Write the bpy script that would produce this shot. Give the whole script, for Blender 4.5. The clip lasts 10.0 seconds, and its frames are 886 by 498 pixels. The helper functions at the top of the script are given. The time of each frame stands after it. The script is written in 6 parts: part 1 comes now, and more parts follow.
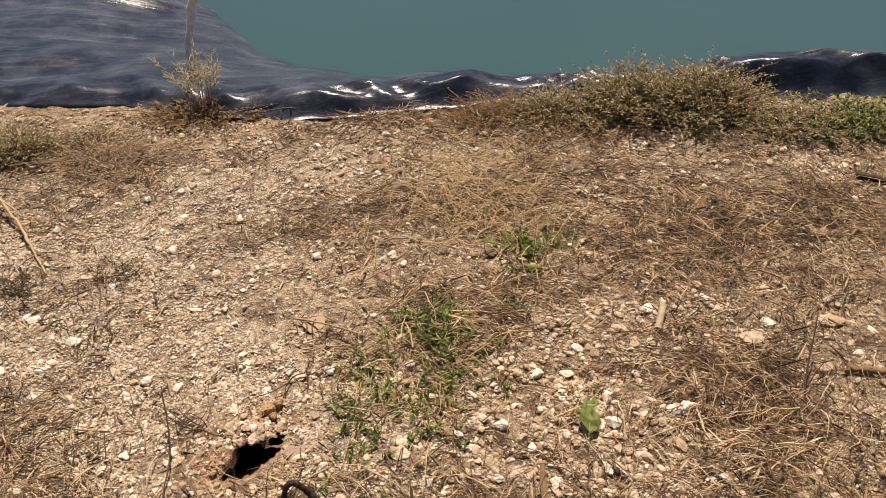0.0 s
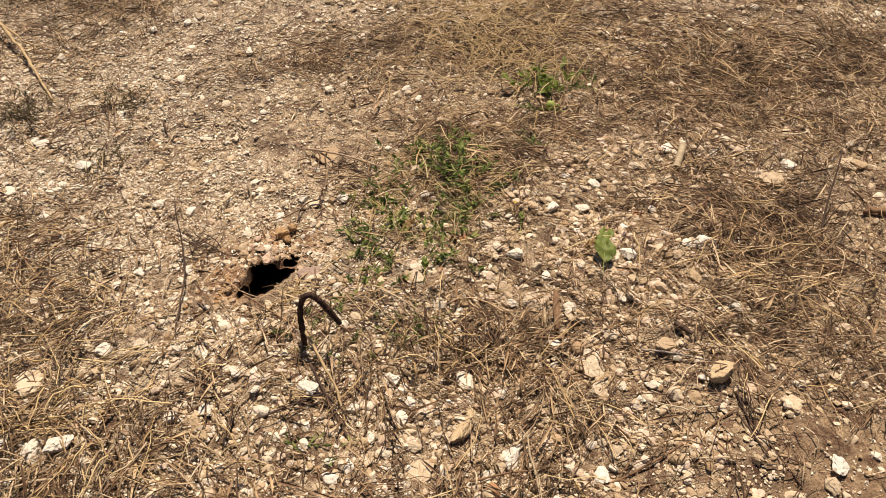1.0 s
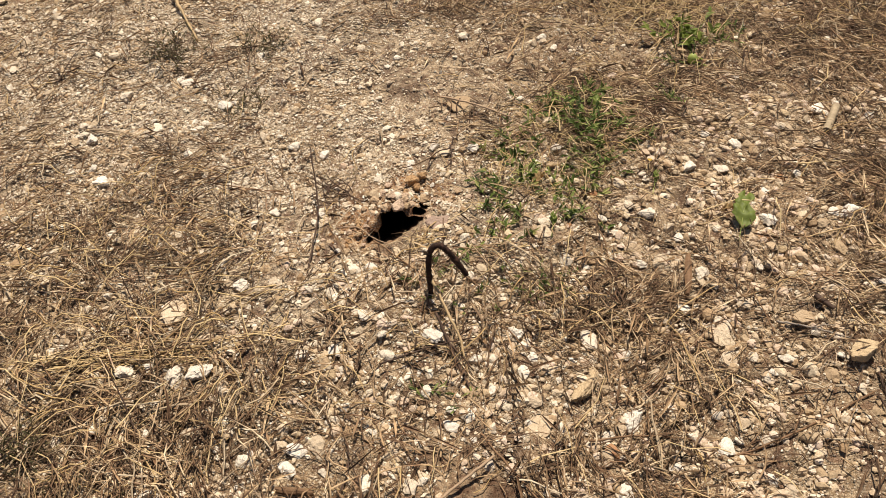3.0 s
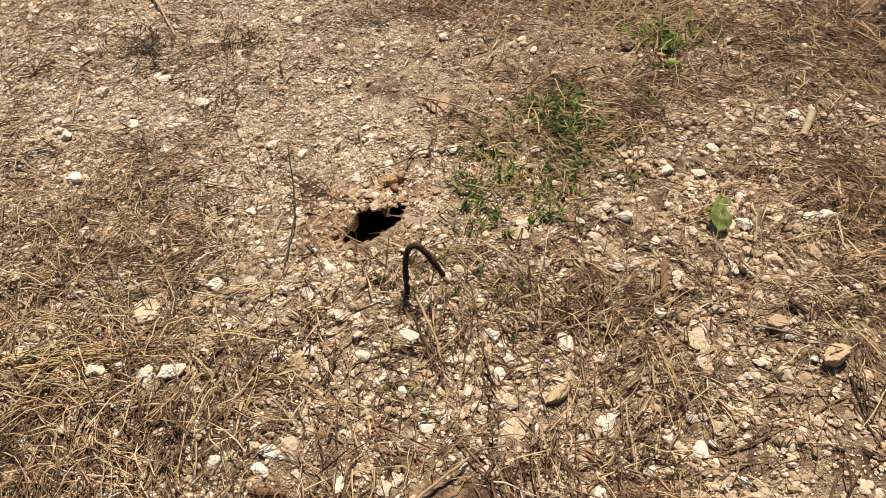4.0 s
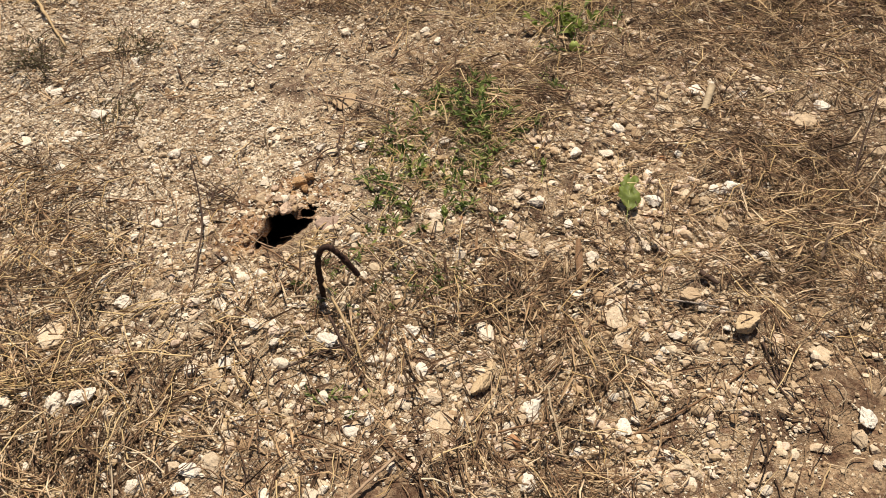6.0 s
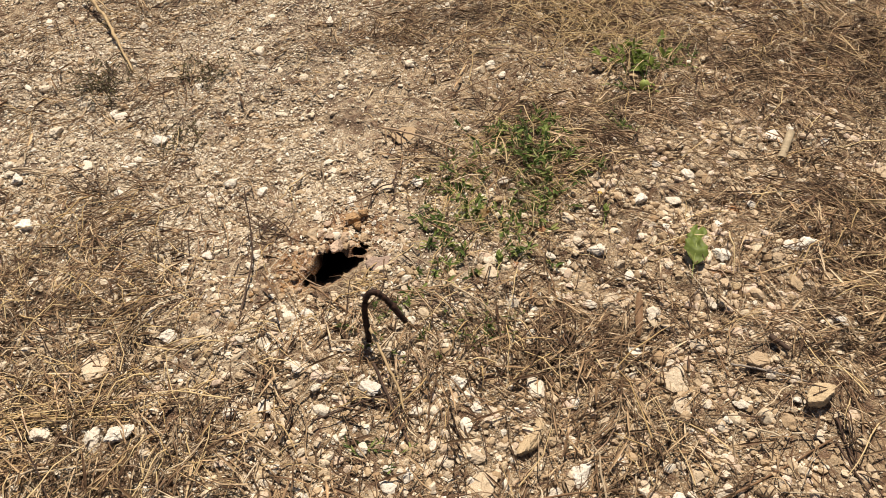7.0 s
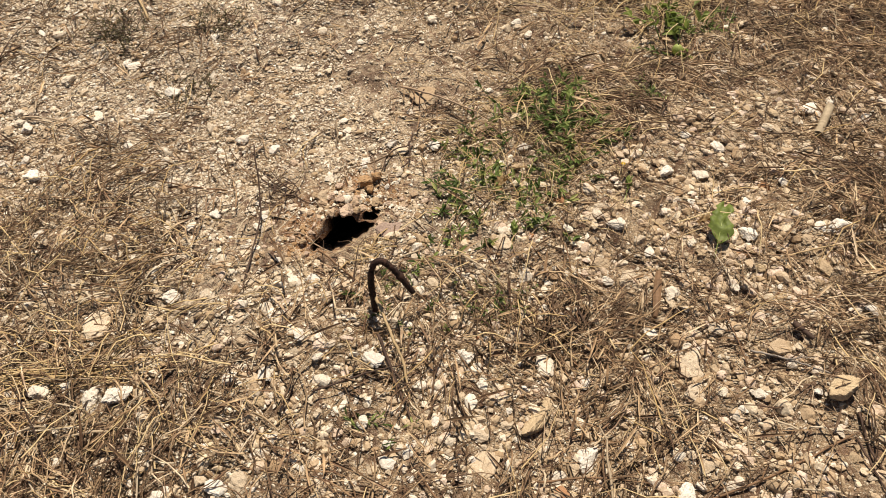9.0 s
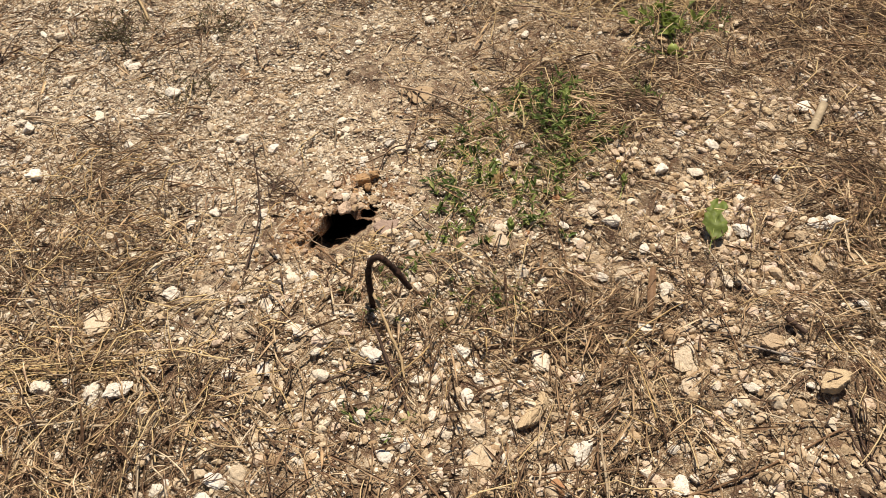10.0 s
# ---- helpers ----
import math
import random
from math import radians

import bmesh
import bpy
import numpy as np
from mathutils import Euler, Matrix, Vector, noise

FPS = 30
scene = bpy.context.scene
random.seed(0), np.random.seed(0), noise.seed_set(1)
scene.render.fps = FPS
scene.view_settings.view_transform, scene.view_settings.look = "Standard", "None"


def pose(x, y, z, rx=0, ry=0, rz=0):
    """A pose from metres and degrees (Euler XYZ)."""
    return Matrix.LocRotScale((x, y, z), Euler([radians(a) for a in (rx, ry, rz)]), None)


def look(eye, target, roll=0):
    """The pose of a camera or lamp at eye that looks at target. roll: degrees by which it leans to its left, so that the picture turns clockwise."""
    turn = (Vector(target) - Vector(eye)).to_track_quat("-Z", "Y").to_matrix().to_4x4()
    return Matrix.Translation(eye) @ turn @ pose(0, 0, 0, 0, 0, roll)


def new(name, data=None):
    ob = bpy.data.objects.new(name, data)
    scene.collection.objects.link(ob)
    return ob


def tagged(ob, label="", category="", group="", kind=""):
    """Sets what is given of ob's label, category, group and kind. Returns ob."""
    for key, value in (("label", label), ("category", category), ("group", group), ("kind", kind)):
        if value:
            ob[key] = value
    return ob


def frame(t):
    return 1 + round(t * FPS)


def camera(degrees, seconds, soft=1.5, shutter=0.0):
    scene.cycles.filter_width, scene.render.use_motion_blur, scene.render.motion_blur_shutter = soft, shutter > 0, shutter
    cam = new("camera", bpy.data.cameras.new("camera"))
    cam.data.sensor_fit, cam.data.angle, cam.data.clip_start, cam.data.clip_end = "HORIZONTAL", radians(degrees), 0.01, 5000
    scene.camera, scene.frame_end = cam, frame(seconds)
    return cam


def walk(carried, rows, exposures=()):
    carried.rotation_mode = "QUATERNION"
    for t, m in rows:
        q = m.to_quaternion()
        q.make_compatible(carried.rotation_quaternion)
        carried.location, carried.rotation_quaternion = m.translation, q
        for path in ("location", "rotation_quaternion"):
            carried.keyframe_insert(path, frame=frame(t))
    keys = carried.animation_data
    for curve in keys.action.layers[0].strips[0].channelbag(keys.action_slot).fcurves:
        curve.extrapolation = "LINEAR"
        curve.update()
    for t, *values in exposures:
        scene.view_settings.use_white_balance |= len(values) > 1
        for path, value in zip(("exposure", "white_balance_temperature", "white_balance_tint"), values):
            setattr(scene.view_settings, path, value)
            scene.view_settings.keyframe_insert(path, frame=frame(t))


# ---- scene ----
cam = camera(56.3, 10.0, soft=0.9)
PATH = [
    (0, (0.168, -0.037, 1.643), (0.435, 1.545, 0.449), -1.2),
    (0.5, (0.144, -0.076, 1.558), (0.404, 1.462, 0.305), -0.5),
    (1, (0.117, -0.096, 1.511), (0.348, 1.305, 0.103), 0.2),
    (1.5, (0.115, -0.105, 1.489), (0.287, 1.223, 0.003), -0.5),
    (2, (0.097, -0.084, 1.509), (0.124, 1.227, -0.001), -5.1),
    (2.2, (0.085, -0.072, 1.522), (0.059, 1.249, 0.021), -6.6),
    (3.5, (0.082, -0.072, 1.519), (0.04, 1.259, 0.027), -4.2),
    (4, (0.088, -0.069, 1.513), (0.086, 1.263, 0.021), -2.9),
    (4.5, (0.117, -0.085, 1.484), (0.174, 1.236, -0.017), -1.6),
    (5, (0.157, -0.131, 1.441), (0.34, 1.059, -0.156), -0.6),
    (5.5, (0.15, -0.109, 1.463), (0.331, 1.074, -0.14), -1.1),
    (5.7, (0.134, -0.08, 1.499), (0.313, 1.175, -0.048), -1.5),
    (6.8, (0.152, 0.001, 1.503), (0.189, 1.345, 0.023), -4.1),
    (7, (0.174, 0.043, 1.491), (0.177, 1.391, 0.014), -4.5),
    (7.5, (0.206, 0.107, 1.477), (0.137, 1.454, 0.001), -3.9),
    (8, (0.202, 0.132, 1.471), (0.132, 1.474, -0.01), -3.5),
    (8.5, (0.2, 0.121, 1.451), (0.13, 1.394, -0.09), -3.9),
    (9, (0.212, 0.112, 1.459), (0.14, 1.379, -0.087), -4.9),
    (9.5, (0.227, 0.1, 1.459), (0.15, 1.37, -0.084), -5.2),
    (10, (0.222, 0.089, 1.466), (0.147, 1.361, -0.076), -5.1),
]
# stops, kelvin and tint of the picture along the way
TONE = [(0, 0.51, 6950, 15), (0.5, 0.47, 7130, 16), (1.0, 0.47, 7100, 13), (1.5, 0.43, 7180, 11), (2.2, 0.43, 6980, 10), (3.5, 0.43, 6780, 10), (5.5, 0.44, 6820, 10), (7.0, 0.43, 6700, 9), (10, 0.43, 6700, 9)]
walk(cam, [(t, look(eye, target, roll)) for t, eye, target, roll in PATH], TONE)

# ---------------------------------------------------------------- light
SUN_TO = Vector((0.24, 0.97, 0.0)).normalized()
SUN_ELEV = radians(66)
world = bpy.data.worlds.new("world")
scene.world = world
world.use_nodes = True
wn = world.node_tree.nodes
sky = wn.new("ShaderNodeTexSky")
sky.sky_type = "NISHITA"
sky.sun_disc = False
sky.air_density = 0.6
sky.sun_elevation = SUN_ELEV
sky.sun_rotation = math.atan2(SUN_TO.x, SUN_TO.y)
wn["Background"].inputs["Strength"].default_value = 0.05
world.node_tree.links.new(sky.outputs["Color"], wn["Background"].inputs["Color"])
sun_data = bpy.data.lights.new("sun", "SUN")
sun_data.energy = 5.0
sun_data.angle = radians(0.53)
sun_data.color = (1.0, 0.905, 0.785)
sun = new("sun", sun_data)
to_sun = Vector((SUN_TO.x * math.cos(SUN_ELEV), SUN_TO.y * math.cos(SUN_ELEV), math.sin(SUN_ELEV)))
sun.matrix_world = look(to_sun * 30, (0, 0, 0))

# ---------------------------------------------------------------- material helpers


class Nodes:
    """Small wrapper to write node graphs compactly."""

    def __init__(self, name):
        self.mat = bpy.data.materials.new(name)
        self.mat.use_nodes = True
        self.nt = self.mat.node_tree
        self.bsdf = self.nt.nodes["Principled BSDF"]

    def add(self, kind, **props):
        n = self.nt.nodes.new(kind)
        for k, v in props.items():
            if k == "data_type":
                n.data_type = v
            elif k == "operation":
                n.operation = v
            elif k == "blend_type":
                n.blend_type = v
            elif k == "feature":
                n.feature = v
        return n

    def link(self, a, b):
        self.nt.links.new(a, b)

    def coords(self, space="Object"):
        return self.add("ShaderNodeTexCoord").outputs[space]

    def noise(self, vec, scale, detail=4.0, rough=0.6):
        n = self.add("ShaderNodeTexNoise")
        n.inputs["Scale"].default_value = scale
        n.inputs["Detail"].default_value = detail
        n.inputs["Roughness"].default_value = rough
        self.link(vec, n.inputs["Vector"])
        return n.outputs["Fac"]

    def voronoi(self, vec, scale, out="Distance"):
        n = self.add("ShaderNodeTexVoronoi")
        n.inputs["Scale"].default_value = scale
        self.link(vec, n.inputs["Vector"])
        return n.outputs[out]

    def ramp(self, fac, stops):
        n = self.add("ShaderNodeValToRGB")
        el = n.color_ramp.elements
        el[0].position, el[0].color = stops[0][0], (*stops[0][1], 1)
        el[1].position, el[1].color = stops[-1][0], (*stops[-1][1], 1)
        for p, c in stops[1:-1]:
            e = el.new(p)
            e.color = (*c, 1)
        self.link(fac, n.inputs["Fac"])
        return n.outputs["Color"]

    def mix(self, fac, a, b, blend="MIX"):
        n = self.add("ShaderNodeMix", data_type="RGBA", blend_type=blend)
        for sock, v in ((n.inputs[0], fac), (n.inputs[6], a), (n.inputs[7], b)):
            if isinstance(v, (int, float)):
                sock.default_value = v
            elif isinstance(v, tuple):
                sock.default_value = (*v, 1)
            else:
                self.link(v, sock)
        return n.outputs[2]

    def math(self, op, a, b=0.0):
        n = self.add("ShaderNodeMath", operation=op)
        for sock, v in ((n.inputs[0], a), (n.inputs[1], b)):
            if isinstance(v, (int, float)):
                sock.default_value = v
            else:
                self.link(v, sock)
        return n.outputs[0]

    def bump(self, height, strength, distance):
        n = self.add("ShaderNodeBump")
        n.inputs["Strength"].default_value = strength
        n.inputs["Distance"].default_value = distance
        self.link(height, n.inputs["Height"])
        self.link(n.outputs["Normal"], self.bsdf.inputs["Normal"])

    def finish(self, colour, rough=0.9, metal=0.0, spec=0.3):
        if isinstance(colour, tuple):
            self.bsdf.inputs["Base Color"].default_value = (*colour, 1)
        else:
            self.link(colour, self.bsdf.inputs["Base Color"])
        if isinstance(rough, (int, float)):
            self.bsdf.inputs["Roughness"].default_value = rough
        else:
            self.link(rough, self.bsdf.inputs["Roughness"])
        self.bsdf.inputs["Metallic"].default_value = metal
        self.bsdf.inputs["Specular IOR Level"].default_value = spec
        return self.mat


def soil_material():
    m = Nodes("dry_soil")
    v = m.coords()
    big = m.noise(v, 2.3, 5, 0.6)
    mid = m.noise(v, 14, 5, 0.65)
    fine = m.noise(v, 160, 3, 0.7)
    base = m.ramp(big, [(0.32, (0.23, 0.148, 0.083)), (0.5, (0.32, 0.22, 0.131)), (0.68, (0.41, 0.302, 0.190))])
    base = m.mix(0.55, base, m.ramp(mid, [(0.3, (0.19, 0.122, 0.067)), (0.7, (0.40, 0.294, 0.183))]))
    edge = m.noise(v, 6, 4, 0.6)

    def patch(cx, cy, radius):
        d = m.add("ShaderNodeVectorMath", operation="DISTANCE")
        m.link(v, d.inputs[0])
        d.inputs[1].default_value = (cx, cy, 0)
        f = m.math("ADD", m.math("DIVIDE", d.outputs["Value"], radius), m.math("MULTIPLY", m.math("SUBTRACT", edge, 0.5), 1.6))
        return m.ramp(f, [(0.45, (0.8, 0.8, 0.8)), (1.0, (0, 0, 0))])

    for cx, cy, radius in ((-0.85, 2.05, 0.6), (-0.3, 2.3, 0.4), (-0.1, 1.72, 0.22), (-0.34, 1.17, 0.24), (-0.62, 1.42, 0.36), (0.14, 1.36, 0.22)):
        base = m.mix(patch(cx, cy, radius), base, (0.42, 0.342, 0.25))
    for cx, cy, radius in ((0.05, 1.9, 0.3), (0.13, 1.62, 0.3), (-0.45, 1.3, 0.25)):
        base = m.mix(patch(cx, cy, radius), base, (0.40, 0.30, 0.20))
    for cx, cy, radius in ((-0.8, 2.95, 0.6), (-0.25, 2.8, 0.5), (0.3, 2.85, 0.5), (1.0, 2.75, 0.5), (1.6, 2.55, 0.5)):
        base = m.mix(patch(cx, cy, radius), base, (0.36, 0.278, 0.195))
    for cx, cy, radius in ((-0.185, 1.375, 0.09), (-0.06, 1.545, 0.07)):
        base = m.mix(patch(cx, cy, radius), base, (0.44, 0.22, 0.095))
    for cx, cy, radius in ((-0.14, 1.42, 0.12), (-0.02, 1.50, 0.11), (-0.18, 1.33, 0.07)):
        base = m.mix(patch(cx, cy, radius), base, (0.33, 0.18, 0.085))
    grit = m.voronoi(v, 560, "Color")
    sep = m.add("ShaderNodeSeparateColor")
    m.link(grit, sep.inputs[0])
    speck = m.ramp(sep.outputs[0], [(0.62, (0, 0, 0)), (0.72, (1, 1, 1))])
    base = m.mix(m.math("MULTIPLY", speck, 0.75), base, (0.60, 0.49, 0.35))
    chips = m.add("ShaderNodeTexVoronoi")
    chips.inputs["Scale"].default_value = 190
    m.link(v, chips.inputs["Vector"])
    split = m.add("ShaderNodeSeparateColor")
    m.link(chips.outputs["Color"], split.inputs[0])
    body = m.ramp(chips.outputs["Distance"], [(0.30, (1, 1, 1)), (0.52, (0, 0, 0))])
    some = m.ramp(split.outputs[1], [(0.52, (0, 0, 0)), (0.56, (1, 1, 1))])
    chip = m.math("MULTIPLY", m.math("MULTIPLY", body, some), m.ramp(m.noise(v, 5, 3, 0.6), [(0.38, (0.15, 0.15, 0.15)), (0.58, (0.9, 0.9, 0.9))]))
    base = m.mix(chip, base, m.ramp(split.outputs[2], [(0.0, (0.42, 0.32, 0.21)), (0.6, (0.56, 0.46, 0.34)), (1.0, (0.66, 0.58, 0.47))]))
    for cx, cy, radius in ((0.05, 0.60, 0.2), (1.06, 0.74, 0.24), (1.0, 0.46, 0.24), (1.2, 2.2, 0.5)):
        base = m.mix(m.math("MULTIPLY", patch(cx, cy, radius), 0.8), base, (0.31, 0.21, 0.128))
    # uneven soil tone; its dark blotches also paint in shade under litter and stones
    base = m.mix(1.0, base, m.ramp(m.noise(v, 38, 3, 0.6), [(0.38, (0.55, 0.47, 0.47)), (0.5, (0.95, 0.95, 0.95)), (0.63, (1.2, 1.2, 1.2))]), "MULTIPLY")
    base = m.mix(1.0, base, m.ramp(m.noise(v, 10, 3, 0.6), [(0.36, (0.52, 0.47, 0.48)), (0.5, (0.98, 0.98, 0.98)), (0.66, (1.15, 1.15, 1.15))]), "MULTIPLY")
    dark = m.ramp(fine, [(0.35, (0.55, 0.55, 0.55)), (0.6, (1, 1, 1))])
    base = m.mix(1.0, base, dark, "MULTIPLY")
    h = m.math("ADD", m.math("MULTIPLY", fine, 0.6), m.math("MULTIPLY", m.noise(v, 420, 3, 0.7), 0.5))
    m.bump(m.math("ADD", m.math("ADD", h, m.math("MULTIPLY", mid, 1.5)), m.math("MULTIPLY", chip, 0.6)), 1.0, 0.007)
    return m.finish(base, 0.95, spec=0.15)


def stone_material(name, stops, per_island, grain=1.0, dirt=0.6):
    m = Nodes(name)
    v = m.coords()
    if per_island:
        r = m.add("ShaderNodeNewGeometry").outputs["Random Per Island"]
    else:
        r = m.add("ShaderNodeObjectInfo").outputs["Random"]
    base = m.ramp(r, stops)
    off = m.add("ShaderNodeVectorMath", operation="ADD")
    m.link(v, off.inputs[0])
    comb = m.add("ShaderNodeCombineXYZ")
    for i in range(3):
        m.link(m.math("MULTIPLY", r, 37.0 + i), comb.inputs[i])
    m.link(comb.outputs[0], off.inputs[1])
    p = off.outputs[0]
    n1 = m.noise(p, 3.0 * grain, 6, 0.65)
    n2 = m.noise(p, 22.0 * grain, 4, 0.7)
    base = m.mix(m.ramp(n1, [(0.42, (0, 0, 0)), (0.72, (dirt, dirt, dirt))]), base, (0.38, 0.27, 0.165))
    base = m.mix(0.75, base, m.ramp(n2, [(0.3, (0.50, 0.44, 0.37)), (0.58, (1.12, 1.11, 1.08))]), "MULTIPLY")
    m.bump(m.math("ADD", n1, m.math("MULTIPLY", n2, 0.5)), 0.8, 0.004 if not per_island else 0.001)
    return m.finish(base, 0.88, spec=0.25)


def fibre_material(name, stops, rough=0.75, streak=60.0, spec=0.3, blotched=False):
    m = Nodes(name)
    v = m.coords()
    r = m.add("ShaderNodeNewGeometry").outputs["Random Per Island"]
    base = m.ramp(r, stops)
    n = m.noise(v, streak, 3, 0.7)
    if blotched:
        # random dark blotches in the colour, standing in for shade within the mats
        base = m.mix(1.0, base, m.ramp(m.noise(v, 24, 3, 0.6), [(0.38, (0.55, 0.47, 0.46)), (0.5, (1, 1, 1)), (0.64, (1.2, 1.2, 1.2))]), "MULTIPLY")
        base = m.mix(1.0, base, m.ramp(m.noise(v, 9, 3, 0.6), [(0.36, (0.48, 0.45, 0.42)), (0.5, (1, 1, 1)), (0.66, (1.25, 1.25, 1.25))]), "MULTIPLY")
    base = m.mix(0.6, base, m.ramp(n, [(0.3, (0.5, 0.45, 0.4)), (0.7, (1.2, 1.15, 1.1))]), "MULTIPLY")
    m.bump(m.noise(v, streak * 8, 2, 0.6), 0.5, 0.001)
    return m.finish(base, rough, spec=spec)


def leaf_material(name, stops, rough=0.55):
    m = Nodes(name)
    v = m.coords()
    r = m.add("ShaderNodeNewGeometry").outputs["Random Per Island"]
    base = m.ramp(r, stops)
    n = m.noise(v, 120, 3, 0.6)
    base = m.mix(0.5, base, m.ramp(n, [(0.3, (0.6, 0.6, 0.5)), (0.7, (1.25, 1.2, 1.1))]), "MULTIPLY")
    m.bump(n, 0.3, 0.002)
    m.finish(base, rough, spec=0.35)
    tr = m.add("ShaderNodeBsdfTranslucent")
    m.link(base, tr.inputs["Color"])
    mx = m.add("ShaderNodeMixShader")
    mx.inputs[0].default_value = 0.5
    m.link(m.bsdf.outputs[0], mx.inputs[1])
    m.link(tr.outputs[0], mx.inputs[2])
    m.link(mx.outputs[0], m.nt.nodes["Material Output"].inputs["Surface"])
    return m.mat


def liner_material():
    m = Nodes("black_plastic_liner")
    v = m.coords()
    n = m.noise(v, 5, 5, 0.6)
    dust = m.noise(v, 40, 5, 0.7)
    stretch = m.add("ShaderNodeMapping")
    stretch.inputs["Scale"].default_value = (1.3, 8.0, 4.0)
    stretch.inputs["Rotation"].default_value = (0, 0, radians(12))
    m.link(v, stretch.inputs["Vector"])
    streak = m.noise(stretch.outputs["Vector"], 2.0, 6, 0.62)
    base = m.mix(m.ramp(n, [(0.44, (0, 0, 0)), (0.72, (0.46, 0.46, 0.46))]), (0.011, 0.015, 0.027), (0.105, 0.112, 0.138))
    # light bluish streaks painted along the creases in place of reflected sky
    base = m.mix(m.ramp(streak, [(0.50, (0, 0, 0)), (0.60, (0.08, 0.08, 0.08)), (0.72, (0.30, 0.30, 0.30))]), base, (0.24, 0.27, 0.35))
    base = m.mix(m.ramp(dust, [(0.55, (0, 0, 0)), (0.8, (0.08, 0.08, 0.08))]), base, (0.28, 0.24, 0.2))
    h = m.math("ADD", m.math("MULTIPLY", streak, 1.3), m.math("ADD", m.math("MULTIPLY", n, 0.6), m.math("MULTIPLY", dust, 0.1)))
    m.bump(h, 0.22, 0.03)
    return m.finish(base, m.math("ADD", m.math("MULTIPLY", m.math("ADD", streak, n), 0.20), 0.04), spec=0.45)


def water_material():
    m = Nodes("pond_water")
    v = m.coords()
    n = m.noise(v, 0.5, 3, 0.5)
    base = m.ramp(n, [(0.3, (0.028, 0.069, 0.071)), (0.7, (0.034, 0.077, 0.078))])
    m.bump(m.noise(v, 9, 3, 0.5), 0.06, 0.02)
    return m.finish(base, 0.08, spec=0.7)


def rust_material():
    m = Nodes("rusty_iron")
    v = m.coords()
    n = m.noise(v, 90, 5, 0.7)
    base = m.ramp(n, [(0.3, (0.018, 0.011, 0.009)), (0.55, (0.05, 0.026, 0.018)), (0.8, (0.13, 0.06, 0.035))])
    m.bump(m.noise(v, 350, 4, 0.7), 0.8, 0.002)
    return m.finish(base, 0.75, metal=0.25)


M_SOIL = soil_material()
WHITES = [(0.0, (0.64, 0.56, 0.45)), (0.35, (0.74, 0.675, 0.58)), (0.7, (0.80, 0.755, 0.68)), (1.0, (0.70, 0.65, 0.58))]
TANS = [(0.0, (0.45, 0.345, 0.235)), (0.4, (0.56, 0.455, 0.33)), (0.75, (0.64, 0.55, 0.43)), (1.0, (0.53, 0.44, 0.335))]
MIXED = [(0.0, (0.28, 0.186, 0.108)), (0.22, (0.40, 0.30, 0.193)), (0.55, (0.51, 0.41, 0.29)), (0.85, (0.61, 0.52, 0.395)), (1.0, (0.69, 0.61, 0.50))]
GRITTY = [(0.0, (0.27, 0.178, 0.105)), (0.3, (0.40, 0.30, 0.195)), (0.62, (0.53, 0.43, 0.31)), (0.86, (0.64, 0.56, 0.44)), (1.0, (0.70, 0.64, 0.54))]
M_WHITE = stone_material("white_limestone", WHITES, False, 1.0, 0.3)
M_TAN = stone_material("tan_limestone", TANS, False)
M_PINK = stone_material("pinkish_stone", [(0, (0.34, 0.245, 0.20)), (1, (0.38, 0.285, 0.235))], False, 1.0, 0.2)
M_RED = stone_material("reddish_stone", [(0, (0.36, 0.17, 0.08)), (1, (0.44, 0.24, 0.13))], False)
M_BLOCK = stone_material("ochre_limestone", [(0, (0.52, 0.40, 0.25)), (1, (0.56, 0.44, 0.29))], False)
M_DULL = stone_material("dull_brown_stone", [(0, (0.42, 0.31, 0.20)), (1, (0.46, 0.35, 0.23))], False)
M_CRUST = stone_material("earth_crust", [(0, (0.44, 0.32, 0.195)), (1, (0.62, 0.47, 0.365))], False)
M_CLOD = stone_material("earth_clod", [(0, (0.33, 0.185, 0.085)), (1, (0.46, 0.30, 0.16))], False)
M_GRAVEL = stone_material("gravel_mix", MIXED, True, 12, 0.4)
M_PALE = stone_material("whitish_chips", [(0.0, (0.40, 0.325, 0.235)), (0.4, (0.56, 0.485, 0.385)), (1.0, (0.76, 0.71, 0.62))], True, 12, 0.35)
M_CREAM = stone_material("cream_chips", [(0.0, (0.36, 0.265, 0.168)), (0.4, (0.49, 0.39, 0.28)), (0.8, (0.59, 0.47, 0.39)), (1.0, (0.67, 0.60, 0.50))], True, 12)
M_CRUMB = stone_material("limestone_crumb", [(0.0, (0.40, 0.31, 0.215)), (0.5, (0.59, 0.505, 0.39)), (1.0, (0.73, 0.675, 0.575))], True, 25, 0.35)
M_GRIT = stone_material("grit_mix", GRITTY, True, 25, 0.4)
M_STRAW = fibre_material("straw", [(0.0, (0.070, 0.040, 0.022)), (0.30, (0.150, 0.092, 0.051)), (0.62, (0.31, 0.212, 0.122)), (0.85, (0.46, 0.346, 0.214)), (1.0, (0.58, 0.48, 0.34))], blotched=True)
M_GOLD = fibre_material("pale_straw", [(0.0, (0.42, 0.29, 0.13)), (1.0, (0.62, 0.49, 0.28))])
M_STALK = fibre_material("beige_stalk", [(0.0, (0.20, 0.145, 0.09)), (0.5, (0.40, 0.32, 0.22)), (1.0, (0.60, 0.52, 0.39))])
M_TWIG = fibre_material("twig_bark", [(0.0, (0.15, 0.085, 0.045)), (1.0, (0.30, 0.19, 0.11))])
